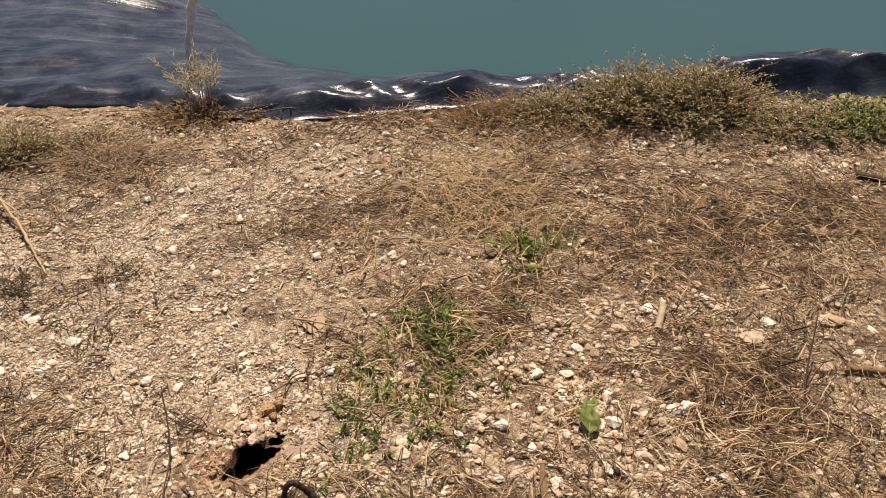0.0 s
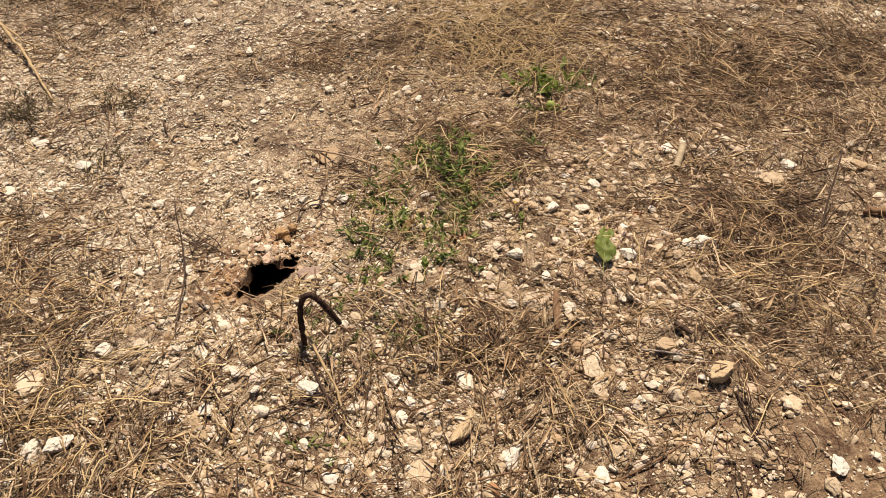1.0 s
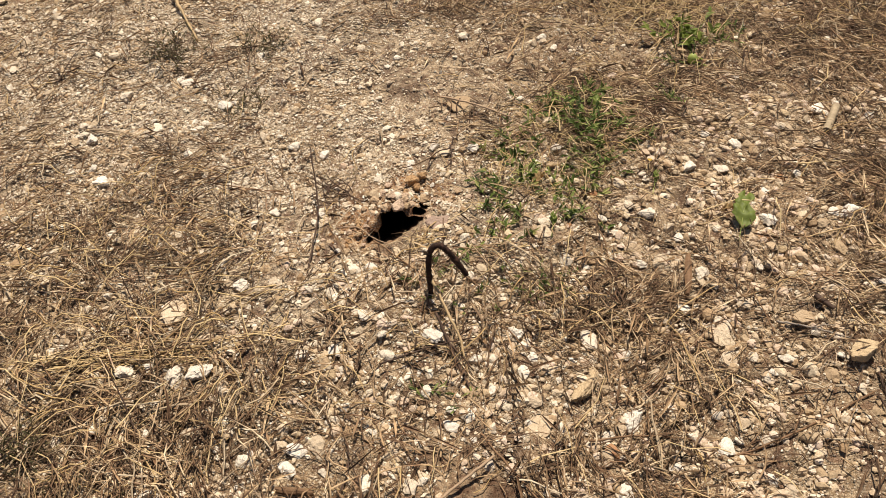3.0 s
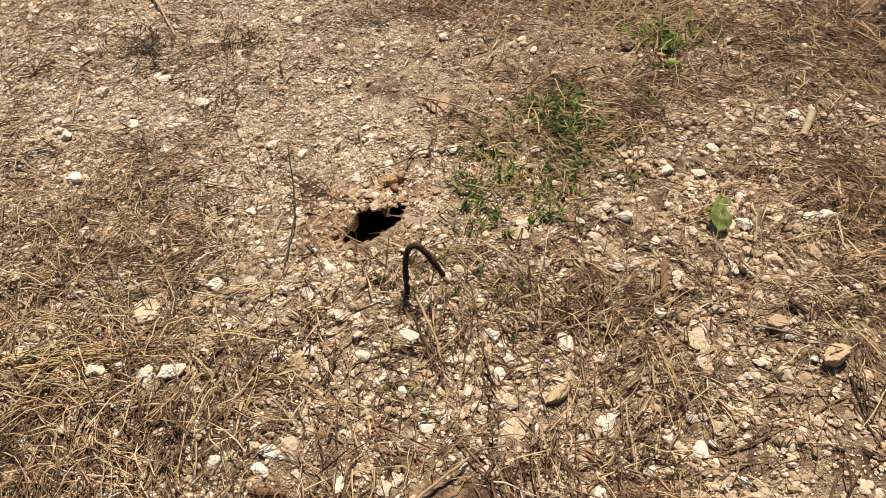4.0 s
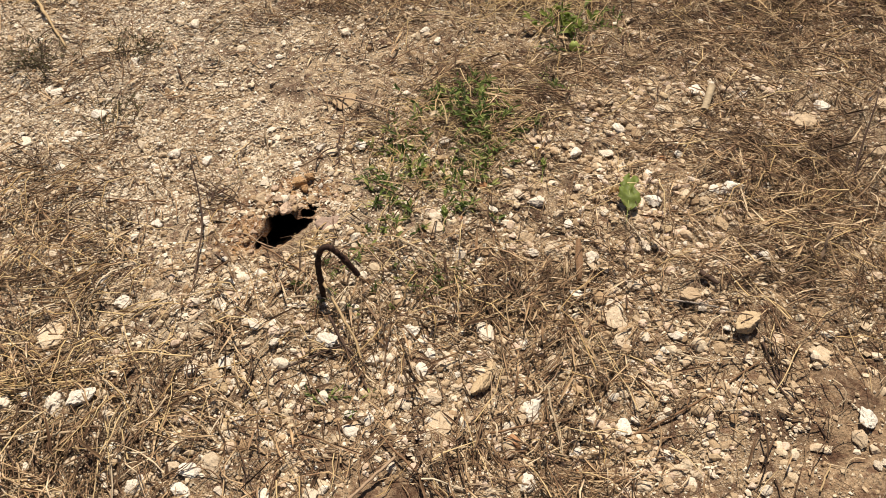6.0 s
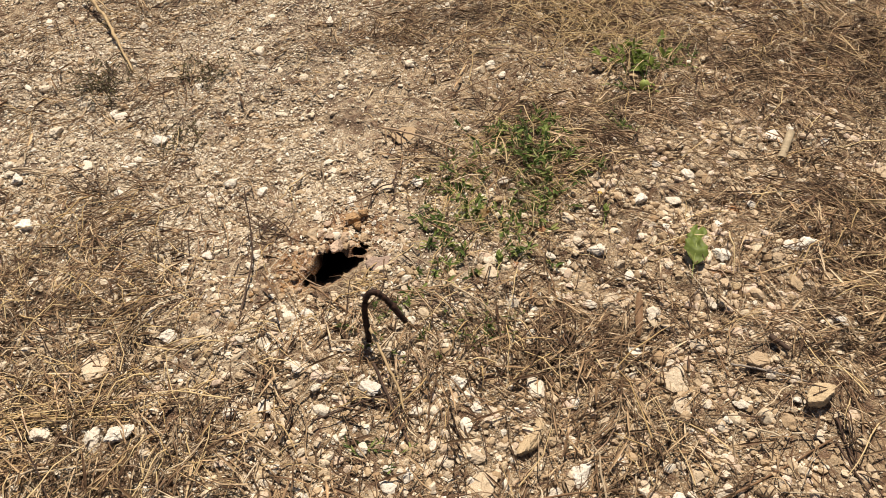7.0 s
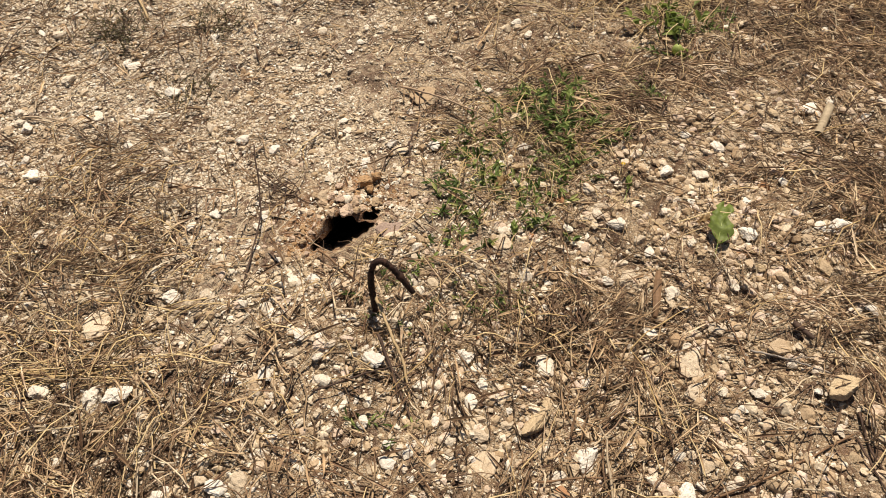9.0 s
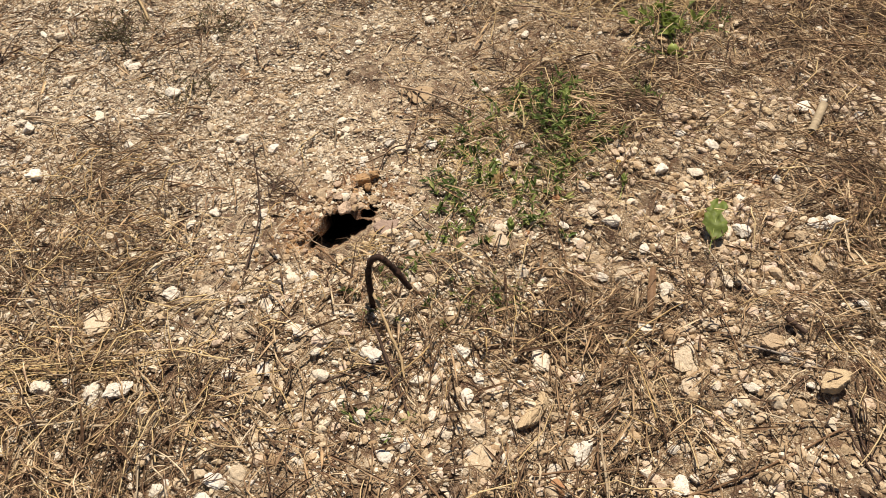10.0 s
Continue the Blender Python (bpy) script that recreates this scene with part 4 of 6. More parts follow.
CHALK_NEAR_A = [
    (0.24, 1.268, 15), (0.258, 1.276, 18), (0.433, 1.357, 26), (0.605, 1.271, 28), (0.528, 1.267, 11), (0.46, 1.243, 13),
    (0.373, 1.212, 17), (0.5, 1.186, 12), (0.419, 1.128, 13), (0.387, 1.042, 14), (0.232, 1.072, 11), (0.59, 1.138, 10),
    (0.707, 1.186, 13), (0.721, 1.181, 13), (0.769, 1.167, 26), (0.861, 1.157, 16), (0.654, 1.119, 20), (0.829, 1.078, 15),
    (0.91, 1.089, 13), (0.931, 1.086, 13), (0.644, 1.032, 24), (0.665, 1.025, 14), (0.613, 1.017, 17), (1.0, 1.088, 24),
    (0.995, 1.32, 34), (1.082, 1.269, 14), (0.256, 0.918, 11), (0.27, 0.906, 16), (0.197, 0.799, 17), (0.281, 0.85, 13),
    (0.351, 0.968, 16), (0.717, 0.997, 12),
]
CHALK_NEAR_B = [
    (0.863, 0.899, 17), (0.751, 0.917, 17), (0.705, 0.867, 21), (0.617, 0.868, 11), (0.645, 0.865, 14), (0.821, 0.829, 11),
    (0.902, 0.842, 10), (0.883, 0.82, 24), (0.85, 0.775, 14), (-0.197, 0.926, 14), (-0.071, 0.854, 11), (-0.04, 0.833, 16),
    (-0.032, 0.916, 14), (-0.063, 0.935, 12), (0.035, 0.83, 22), (0.049, 0.865, 13), (0.079, 0.757, 17), (-0.085, 0.769, 11),
    (-0.125, 0.776, 16), (-0.148, 0.812, 11), (-0.117, 0.813, 9), (-0.207, 0.734, 11), (-0.261, 0.733, 18), (-0.734, 0.949, 26),
    (-0.634, 0.975, 33), (-0.594, 0.968, 18), (-0.609, 0.884, 13), (-0.468, 0.994, 18), (-0.608, 0.812, 20), (-0.448, 0.762, 14),
    (-0.374, 0.742, 16), (-0.287, 0.781, 11),
]
CHALK_NEAR_C = [
    (-0.304, 0.853, 12),
]
RUSSET_NEAR_A = [
    (0.212, 1.074, 13), (0.805, 1.255, 26), (0.851, 1.133, 18),
]
OCHRE_NEAR_A = [
    (0.714, 1.253, 18), (0.833, 1.211, 26), (-0.216, 0.911, 26),
]
DULL_NEAR_A = [
    (0.721, 1.203, 18), (0.969, 1.204, 43), (1.05, 1.225, 33), (0.192, 0.968, 14), (0.337, 0.805, 22), (0.521, 0.843, 16),
    (0.893, 0.767, 26), (0.907, 0.789, 17), (0.857, 0.726, 16), (-0.231, 0.937, 31), (-0.006, 0.891, 16), (0.082, 0.863, 27),
]
BEIGE_FAR_A = [
    (-0.856, 1.923, 24), (-1.019, 1.774, 34), (-1.02, 1.752, 24), (-0.776, 1.735, 23), (-0.6, 1.641, 18), (-0.847, 1.66, 32),
    (-0.759, 1.592, 19), (-0.515, 1.561, 18), (-0.706, 1.994, 21), (-0.745, 1.922, 27), (-0.535, 1.919, 16), (-0.482, 1.925, 16),
    (-0.417, 1.73, 24), (-0.233, 1.751, 18), (-0.285, 1.744, 21), (-0.305, 1.924, 13), (0.024, 1.795, 18), (-0.405, 1.888, 16),
    (-0.115, 2.003, 19), (0.047, 1.947, 13), (0.05, 1.826, 12), (0.076, 1.707, 12), (0.788, 1.589, 21), (0.727, 1.569, 20),
    (0.759, 1.576, 17), (0.661, 1.544, 20), (0.573, 1.594, 17), (0.625, 1.573, 17), (0.828, 1.664, 21), (0.75, 1.678, 18),
    (0.874, 1.714, 19), (0.953, 1.695, 22),
]
BEIGE_FAR_B = [
    (0.96, 1.646, 31), (0.913, 1.609, 21), (0.912, 1.549, 27), (0.941, 1.528, 18), (0.784, 1.475, 20), (0.721, 1.457, 25),
    (0.747, 1.409, 19), (0.799, 1.454, 23), (0.509, 1.409, 27), (0.609, 1.418, 16), (0.64, 1.446, 14), (1.087, 1.676, 22),
    (1.114, 1.769, 19), (1.209, 1.712, 20), (1.181, 1.68, 22), (1.138, 1.584, 22), (1.055, 1.547, 21), (1.031, 1.572, 24),
    (1.046, 1.479, 18), (1.216, 1.77, 17), (1.024, 1.362, 20), (0.896, 1.43, 17), (-0.792, 1.366, 21), (-0.733, 1.336, 14),
    (-0.653, 1.337, 14), (-0.509, 1.338, 17), (-0.52, 1.235, 19), (-0.478, 1.436, 17), (-0.42, 1.423, 20), (-0.394, 1.369, 16),
    (-0.478, 1.19, 19), (-0.577, 1.13, 21),
]
BEIGE_FAR_C = [
    (-0.713, 1.077, 27), (-0.679, 1.11, 19), (-0.369, 1.091, 15), (-0.361, 1.269, 16), (-0.557, 1.265, 14), (-0.686, 1.49, 15),
    (-0.797, 1.129, 22), (-0.773, 1.15, 22), (-0.118, 1.255, 18), (-0.294, 1.227, 21), (-0.309, 1.248, 16), (-0.172, 1.131, 25),
    (-0.196, 1.105, 17), (-0.111, 1.109, 15), (-0.163, 1.022, 22), (-0.146, 1.026, 17), (-0.274, 1.053, 22), (-0.233, 1.031, 17),
    (-0.039, 1.038, 14), (-0.038, 1.098, 15), (0.079, 1.28, 15), (0.048, 1.267, 18), (0.066, 1.07, 17), (-0.07, 1.038, 14),
    (-0.336, 1.27, 13), (-0.301, 1.288, 16), (-0.246, 1.261, 13),
]
CHALK_FAR_A = [
    (-0.811, 1.868, 17), (-0.997, 1.804, 24), (-0.811, 1.783, 20), (-0.586, 1.942, 17), (-0.689, 1.849, 23), (-0.678, 1.704, 32),
    (-0.935, 1.655, 30), (-0.993, 1.649, 30), (-0.96, 1.904, 18), (-0.673, 1.948, 14), (-0.458, 1.702, 21), (-0.45, 1.879, 19),
    (-0.427, 1.769, 19), (-0.315, 1.808, 19), (-0.194, 1.736, 24), (-0.171, 1.681, 18), (-0.147, 1.934, 25), (-0.166, 1.837, 15),
    (0.087, 1.658, 14), (-0.205, 2.002, 19), (-0.347, 2.018, 13), (0.566, 1.484, 25), (0.905, 1.773, 16), (0.829, 1.53, 14),
    (0.838, 1.481, 17), (0.696, 1.428, 22), (0.725, 1.411, 25), (0.843, 1.399, 28), (0.626, 1.394, 13), (1.102, 1.699, 19),
    (1.044, 1.669, 28), (1.208, 1.673, 29),
]
CHALK_FAR_B = [
    (1.102, 1.518, 15), (0.811, 1.367, 19), (-0.674, 1.34, 20), (-0.618, 1.366, 17), (-0.504, 1.266, 27), (-0.537, 1.167, 11),
    (-0.773, 1.087, 30), (-0.386, 1.293, 16), (-0.721, 1.512, 18), (-0.635, 1.48, 12), (-0.225, 1.274, 16), (-0.244, 1.086, 15),
    (-0.094, 1.143, 12), (-0.016, 1.035, 14), (-0.104, 1.041, 14),
]
DULL_FAR_A = [
    (0.93, 1.787, 29), (0.555, 1.409, 24), (0.977, 1.437, 26), (1.138, 1.647, 38), (1.11, 1.419, 35), (-0.483, 1.032, 18),
]
OCHRE_FAR_A = [
    (0.966, 1.77, 25), (0.982, 1.692, 28),
]


def stone_rows(rows, material, words, flat, sink):
    for x, y, mm in rows:
        stone(x, y, mm, material, ("small " if mm < 17 else "medium-sized " if mm < 26 else "large ") + words, flat=flat, sink=sink)


for rows in (CHALK_NEAR_A, CHALK_NEAR_B, CHALK_NEAR_C, CHALK_FAR_A, CHALK_FAR_B,):
    stone_rows(rows, M_WHITE, "chalky white worn limestone lying in gravel", 0.46, 0.2)
for rows in (BEIGE_NEAR_A, BEIGE_NEAR_B, BEIGE_NEAR_C, BEIGE_FAR_A, BEIGE_FAR_B, BEIGE_FAR_C,):
    stone_rows(rows, M_TAN, "tan worn limestone lying in gravel", 0.55, 0.3)
stone_rows(DULL_NEAR_A + DULL_FAR_A, M_DULL, "dull brown stone half sunk in soil", 0.5, 0.34)
stone_rows(RUSSET_NEAR_A, M_RED, "reddish-brown stone among gravel", 0.5, 0.3)
stone_rows(OCHRE_NEAR_A + OCHRE_FAR_A, M_BLOCK, "yellowish ochre stone among gravel", 0.55, 0.3)

# earth clods broken out around the burrow
CRUST_CLODS = [
    (-0.139, 1.444, 30), (-0.079, 1.398, 42), (-0.110, 1.388, 28), (-0.143, 1.392, 22), (-0.123, 1.413, 23), (-0.108, 1.519, 25),
    (-0.175, 1.569, 20), (-0.235, 1.62, 23), (-0.213, 1.609, 17), (-0.08, 1.493, 25), (-0.065, 1.434, 32), (-0.096, 1.439, 27),
    (-0.044, 1.43, 25), (-0.014, 1.452, 28), (-0.158, 1.352, 17), (-0.002, 1.385, 19), (-0.012, 1.337, 24), (-0.16, 1.47, 18),
    (-0.12, 1.465, 20), (-0.06, 1.465, 22), (-0.09, 1.465, 17), (-0.165, 1.41, 16), (-0.055, 1.41, 20),
]


def build_clods():
    rng = np.random.default_rng(77)
    c, s = math.cos(HOLE_TURN), math.sin(HOLE_TURN)
    for i in range(110):
        a = rng.uniform(-0.3, 3.4)
        q = rng.uniform(1.15, 2.5)
        u, v = 0.088 * q * math.cos(a), 0.046 * q * math.sin(a) + 0.01
        x, y = HOLE[0] + u * c - v * s, HOLE[1] + u * s + v * c
        stone(x, y, 6 + 13 * rng.random() ** 2, M_CLOD if rng.random() < 0.4 else M_CRUST, "crumbly orange-brown earth clod at the burrow's rim", flat=0.7, sink=0.3, name="earth_clod", group="clods round the burrow")
    for x, y, mm in CRUST_CLODS:
        stone(x, y, mm, M_CRUST, "pale crusted earth lump heaped over the burrow", flat=0.7, sink=0.25, name="earth_clod", group="clods round the burrow")
    for x, y, mm in ((-0.048, 1.525, 40), (-0.016, 1.543, 30), (-0.034, 1.498, 26)):
        stone(x, y, mm, M_CLOD, "large orange-brown earth clod behind the burrow", flat=0.8, sink=0.2, name="earth_clod", group="clods round the burrow")
    for x, y, mm in ((0.008, 1.518, 15), (-0.039, 1.574, 14), (-0.053, 1.596, 20), (-0.114, 1.481, 15)):
        stone(x, y, mm, M_WHITE, "small chalky white limestone by the burrow", flat=0.6)


build_clods()


# ---------------------------------------------------------------- straw
def straw_density(x, y):
    d = 0.23 + 0.75 * blob(x, y, -0.75, 0.88, 0.38, 0.38) + 0.25 * blob(x, y, 0.3, 0.75, 0.35, 0.2) + 0.12 * blob(x, y, -0.75, 1.5, 0.28, 0.12)
    d = d + 0.6 * blob(x, y, 0.45, 2.40, 0.34, 0.10) + 0.75 * blob(x, y, 1.6, 2.02, 0.42, 0.14) + 0.32 * blob(x, y, 1.0, 2.1, 0.3, 0.12) + 0.45 * blob(x, y, 1.4, 1.5, 0.18, 0.3)
    d = d + 0.55 * blob(x, y, 0.75, 1.85, 0.22, 0.14) + 0.7 * blob(x, y, 0.45, 1.1, 0.13, 0.05) + 0.45 * blob(x, y, 0.5, 0.82, 0.12, 0.14) + 0.45 * blob(x, y, 1.15, 1.2, 0.15, 0.25)
    d = d + 0.5 * blob(x, y, 0.0, 0.45, 0.35, 0.10) + 0.5 * blob(x, y, 0.35, 1.7, 0.15, 0.2) + 0.35 * blob(x, y, 0.9, 2.98, 0.9, 0.08) + 0.2 * blob(x, y, -0.6, 2.8, 0.25, 0.13)
    d = d - 0.5 * blob(x, y, -0.10, 1.47, 0.17, 0.09) - 0.5 * blob(x, y, 0.81, 2.05, 0.08, 0.07) - 0.2 * blob(x, y, -0.15, 1.85, 0.35, 0.3) - 0.14 * blob(x, y, -0.2, 2.5, 0.5, 0.25) - 0.14 * blob(x, y, 1.5, 2.55, 0.4, 0.16) - 0.15 * blob(x, y, 0.75, 1.3, 0.25, 0.2) - 0.3 * blob(x, y, 0.98, 0.58, 0.2, 0.25) - 0.5 * blob(x, y, 0.07, 0.60, 0.07, 0.10)
    d = d + 0.25 * blob(x, y, -0.75, 2.5, 0.35, 0.25) + 0.55 * blob(x, y, 1.08, 1.18, 0.14, 0.2) + 0.5 * blob(x, y, 0.9, 2.62, 0.35, 0.16) + 0.4 * blob(x, y, 1.6, 2.42, 0.5, 0.16)
    d = d * (1 - 0.3 * np.clip((y - 1.8) / 0.3, 0, 1)) - 0.12 * np.clip((y - 2.3) / 0.2, 0, 1)
    patchy = np.clip((value_noise(x, y, 6, 51) * 0.65 + value_noise(x, y, 17, 52) * 0.35 - 0.22) * 2.0, 0, 1.5)
    d = d * (1 - 0.85 * bare(x, y))
    return np.clip(d * (0.2 + 0.95 * patchy), 0.015, 1) * np.clip(1.15 - 0.6 * np.hypot(np.maximum(np.abs(x - 0.3) - 1.1, 0), np.maximum(0.3 - y, 0) * 2), 0.25, 1)


def over_stones(x, y, z):
    """Heights lifted to pass over the stones that were set one by one."""
    for sx, sy, r, top in STONE_TOPS:
        q = ((x - sx) ** 2 + (y - sy) ** 2) / (r * r)
        hit = q < 1
        if hit.any():
            z = np.where(hit, np.maximum(z, top * np.sqrt(np.maximum(1 - q, 0)) + (1 - np.sqrt(np.maximum(1 - q, 0))) * z), z)
    return z


def strands(count, density, box, length, radius, seed, lift=0.02, arch=0.06, heading=None, spread=3.2, k=5, over=0.2):
    """Bent dry stems lying on the soil: K-point centre lines and radii."""
    rng = np.random.default_rng(seed)
    p = sample(count, density, *box, seed + 1)
    length = rng.uniform(*length, count) * rng.uniform(0.6, 1.0, count)
    if heading is None:
        a = value_noise(p[:, 0], p[:, 1], 3.0, seed + 2) * 8 + rng.normal(0, 0.75, count)
    else:
        a = heading + rng.normal(0, spread, count)
    bend = rng.normal(0, arch, count)
    t = np.linspace(-0.5, 0.5, k)
    dx, dy = t[None] * length[:, None], (t[None] ** 2 - 0.08) * length[:, None] * bend[:, None] * 2
    x = p[:, :1] + dx * np.cos(a)[:, None] - dy * np.sin(a)[:, None]
    y = p[:, 1:] + dx * np.sin(a)[:, None] + dy * np.cos(a)[:, None]
    x = x + rng.normal(0, 0.024, (count, k)) * length[:, None]
    y = y + rng.normal(0, 0.024, (count, k)) * length[:, None]
    # most stems lie beside the larger stones, few pass over them
    free = np.ones(count, bool)
    for i in range(k):
        free &= clear_of_stones(np.stack([x[:, i], y[:, i]], 1))
    free |= rng.random(count) < over
    p, x, y, dx, length = p[free], x[free], y[free], dx[free], length[free]
    count = len(p)
    slope = rng.normal(0, 0.09, count)
    low = np.where(p[:, 1] > 1.9, 0.6, 1.0)
    hump = np.abs(rng.normal(0, lift, count)) * low
    z = ground_z(x, y) + 0.003 + (low * np.abs(rng.normal(0, lift * 0.5, count)))[:, None] + hump[:, None] * (0.25 - t[None] ** 2) * 2
    z = over_stones(x, y, z + np.maximum(slope[:, None] * dx, -0.002))
    r = (radius[0] + (radius[1] - radius[0]) * rng.random(count) ** 1.4)[:, None] * np.linspace(1.1, 0.55, k)[None]
    return np.stack([x, y, z], -1), r


BOX = (-1.9, 2.6, 0.0, 3.5)


def build_straw():
    v, f = tubes(*strands(13500, straw_density, BOX, (0.04, 0.19), (0.0006, 0.0022), 61, 0.021, 0.24))
    thing("dry_straw", mesh_from("dry_straw", v, f), M_STRAW, "brown dry straw and grass litter matted over soil", "straw", kind="stuff")
    v, f = tubes(*strands(9000, lambda x, y: 0.12 + 0.88 * straw_density(x, y), BOX, (0.015, 0.07), (0.0005, 0.0012), 65, 0.008, k=3))
    thing("chaff", mesh_from("chaff", v, f), M_STRAW, "short broken bits of dry grass", "straw", kind="stuff")
    v, f = tubes(*strands(420, lambda x, y: blob(x, y, -0.75, 0.95, 0.33, 0.4) + 0.25 * blob(x, y, 0.5, 0.9, 0.25, 0.25) + 0.3 * blob(x, y, 1.6, 2.0, 0.4, 0.15), BOX, (0.05, 0.17), (0.0014, 0.0032), 67, 0.016, 0.05))
    thing("thick_straw", mesh_from("thick_straw", v, f), M_STALK, "thicker greyish-beige dry stalks in matted straw", "straw", kind="stuff")
    v, f = tubes(*strands(700, straw_density, BOX, (0.07, 0.22), (0.0009, 0.0020), 69, 0.03))
    thing("pale_straw", mesh_from("pale_straw", v, f), M_GOLD, "longer pale golden dry grass stems", "straw", kind="stuff")
    v, f = tubes(*strands(360, lambda x, y: blob(x, y, 0.72, 2.40, 0.18, 0.2), BOX, (0.12, 0.30), (0.0007, 0.0014), 73, 0.09, 0.2))
    thing("pale_straw", mesh_from("tall_straw", v, f), M_GOLD, "long arching golden dry grass in a tangle", "straw", kind="stuff")
    v, f = tubes(*strands(1300, lambda x, y: blob(x, y, 1.65, 2.02, 0.4, 0.11) + 0.6 * blob(x, y, 0.5, 2.40, 0.35, 0.07), BOX, (0.06, 0.20), (0.0009, 0.0022), 81, 0.016, 0.08, 0.0, 0.9))
    thing("dry_straw", mesh_from("flat_straw", v, f), M_STRAW, "flattened thick brown dry stems lying in one direction", "straw", kind="stuff")
    v, f = tubes(*strands(20, lambda x, y: blob(x, y, -0.05, 1.305, 0.05, 0.012) + blob(x, y, -0.02, 1.34, 0.012, 0.03), BOX, (0.05, 0.12), (0.0007, 0.0016), 77, 0.02, 0.3))
    thing("rim_straw", mesh_from("rim_straw", v, f), M_GOLD, "pale dry grass bent over the burrow's edge", "straw", kind="stuff")
    v, f = tubes(*strands(260, lambda x, y: blob(x, y, 0.36, 1.62, 0.13, 0.16), BOX, (0.05, 0.15), (0.0006, 0.0016), 79, 0.03, 0.2))
    thing("pale_straw", mesh_from("weed_straw", v, f), M_GOLD, "pale dry grass stems tangled among green weeds", "straw", kind="stuff")
    v, f = tubes(*strands(520, lambda x, y: blob(x, y, 0.80, 1.28, 0.24, 0.22) * (0.3 + value_noise(x, y, 9, 58)), BOX, (0.04, 0.16), (0.0005, 0.0014), 83, 0.012, 0.2, over=0.5))
    thing("dry_straw", mesh_from("gravel_straw", v, f), M_STRAW, "thin loose dry grass stems strewn over gravel", "straw", kind="stuff")
    v, f = tubes(*strands(260, lambda x, y: blob(x, y, -0.72, 1.05, 0.30, 0.25), BOX, (0.06, 0.19), (0.0008, 0.0022), 85, 0.03, 0.2))
    thing("pale_straw", mesh_from("matted_straw", v, f), M_GOLD, "pale golden stems on top of matted straw", "straw", kind="stuff")
    v, f = tubes(*strands(60, lambda x, y: blob(x, y, -0.66, 1.0, 0.12, 0.014), BOX, (0.15, 0.30), (0.001, 0.002), 75, 0.012, 0.1, 0.08, 0.12))
    thing("pale_straw", mesh_from("straw_wisp", v, f), M_GOLD, "wisp of pale yellow straw stems lying together", "straw", kind="stuff")


def build_blades():
    """Flat dry grass blades lying about."""
    rng = np.random.default_rng(92)
    p = sample(3200, straw_density, *BOX, 93)
    p = p[clear_of_stones(p)]
    a = rng.uniform(0, 2 * np.pi, len(p))
    pos = np.column_stack([p, ground_z(p[:, 0], p[:, 1]) + rng.uniform(0.004, 0.03, len(p))])
    d = np.column_stack([np.cos(a), np.sin(a), rng.normal(0, 0.15, len(p))])
    v, f = leaf_cloud(pos, d, rng.uniform(0.03, 0.11, len(p)), rng.uniform(0.0025, 0.007, len(p)), 94, 0.4)
    thing("dry_blades", mesh_from("dry_blades", v, f, False), M_STRAW, "flat curled dry grass blades in litter", "straw", kind="stuff")


build_straw()


# ---------------------------------------------------------------- twigs and sticks
def twig(name, pts, mm0, mm1, material, label, heights=None, side=(), seed=1, wobble=0.0007):
    """A stick lying on the soil; side: (place along it, turn, length) of side shoots."""
    pts = [(x, y, float(ground_z(x, y)) + mm0 / 2000 + (heights[i] if heights else 0.004)) for i, (x, y) in enumerate(pts)]
    me = capped_tube(pts, mm0 / 2000, mm1 / 2000, 18, 7, wobble, seed)
    ob = thing(name, me, material, label, "twig")
    ob.location = pts[0]
    line = smooth_path(pts, 40)
    for n, (f, turn, length) in enumerate(side):
        i = int(f * 38)
        d = Vector(line[i + 1] - line[i]).normalized()
        d.rotate(Euler((0, 0, radians(turn))))
        q0 = Vector(line[i])
        q1 = q0 + d * length * 0.5 + Vector((0, 0, 0.006))
        q2 = q0 + d * length + Vector((0, 0, 0.002))
        sm = capped_tube([q0[:], q1[:], q2[:]], mm1 / 2000, mm1 / 4000, 8, 5, wobble, seed + n)
        so = part("side_shoot", sm, material, ob)
        so.location = q0 - Vector(pts[0])
    return ob


twig("twig", [
    (0.56, 0.697), (0.629, 0.711), (0.747, 0.743), (0.904, 0.812),
], 7, 4, M_TWIG, "long straight brown twig lying over gravel", side=((0.3, -35, 0.06), (0.62, 40, 0.05)), seed=3)
twig("twig", [
    (0.763, 1.006), (0.817, 0.978), (0.893, 0.935),
], 5, 3, M_GREYWOOD, "thin grey twig pointing at an ochre stone", heights=(0.012, 0.014, 0.012), side=((0.6, 25, 0.05),), seed=4)
twig("stick", [
    (0.853, 1.052), (0.884, 1.012),
], 13, 10, M_DARKTWIG, "short dark broken stick lying in gravel", heights=(0.012, 0.010), seed=5, wobble=0.0004)
twig("twig", [
    (0.907, 0.806), (0.915, 0.732), (0.92, 0.689),
], 4.5, 3, M_DARKTWIG, "dark crooked stem on bare soil", side=((0.5, 45, 0.05),), seed=6)
twig("stick", [
    (0.031, 1.902), (0.133, 1.822), (0.253, 1.737),
], 7, 4, M_PALEWOOD, "split brown stem beside a flat stone", heights=(0.016, 0.028, 0.022), seed=7, wobble=0.0006)
twig("twig", [
    (0.929, 0.858), (0.926, 0.783), (0.942, 0.701), (0.969, 0.621),
], 4.5, 3, M_DARKTWIG, "dark branching root on bare soil", side=((0.55, 60, 0.08), (0.65, -60, 0.07), (0.75, 40, 0.06), (0.8, -40, 0.05)), seed=8)
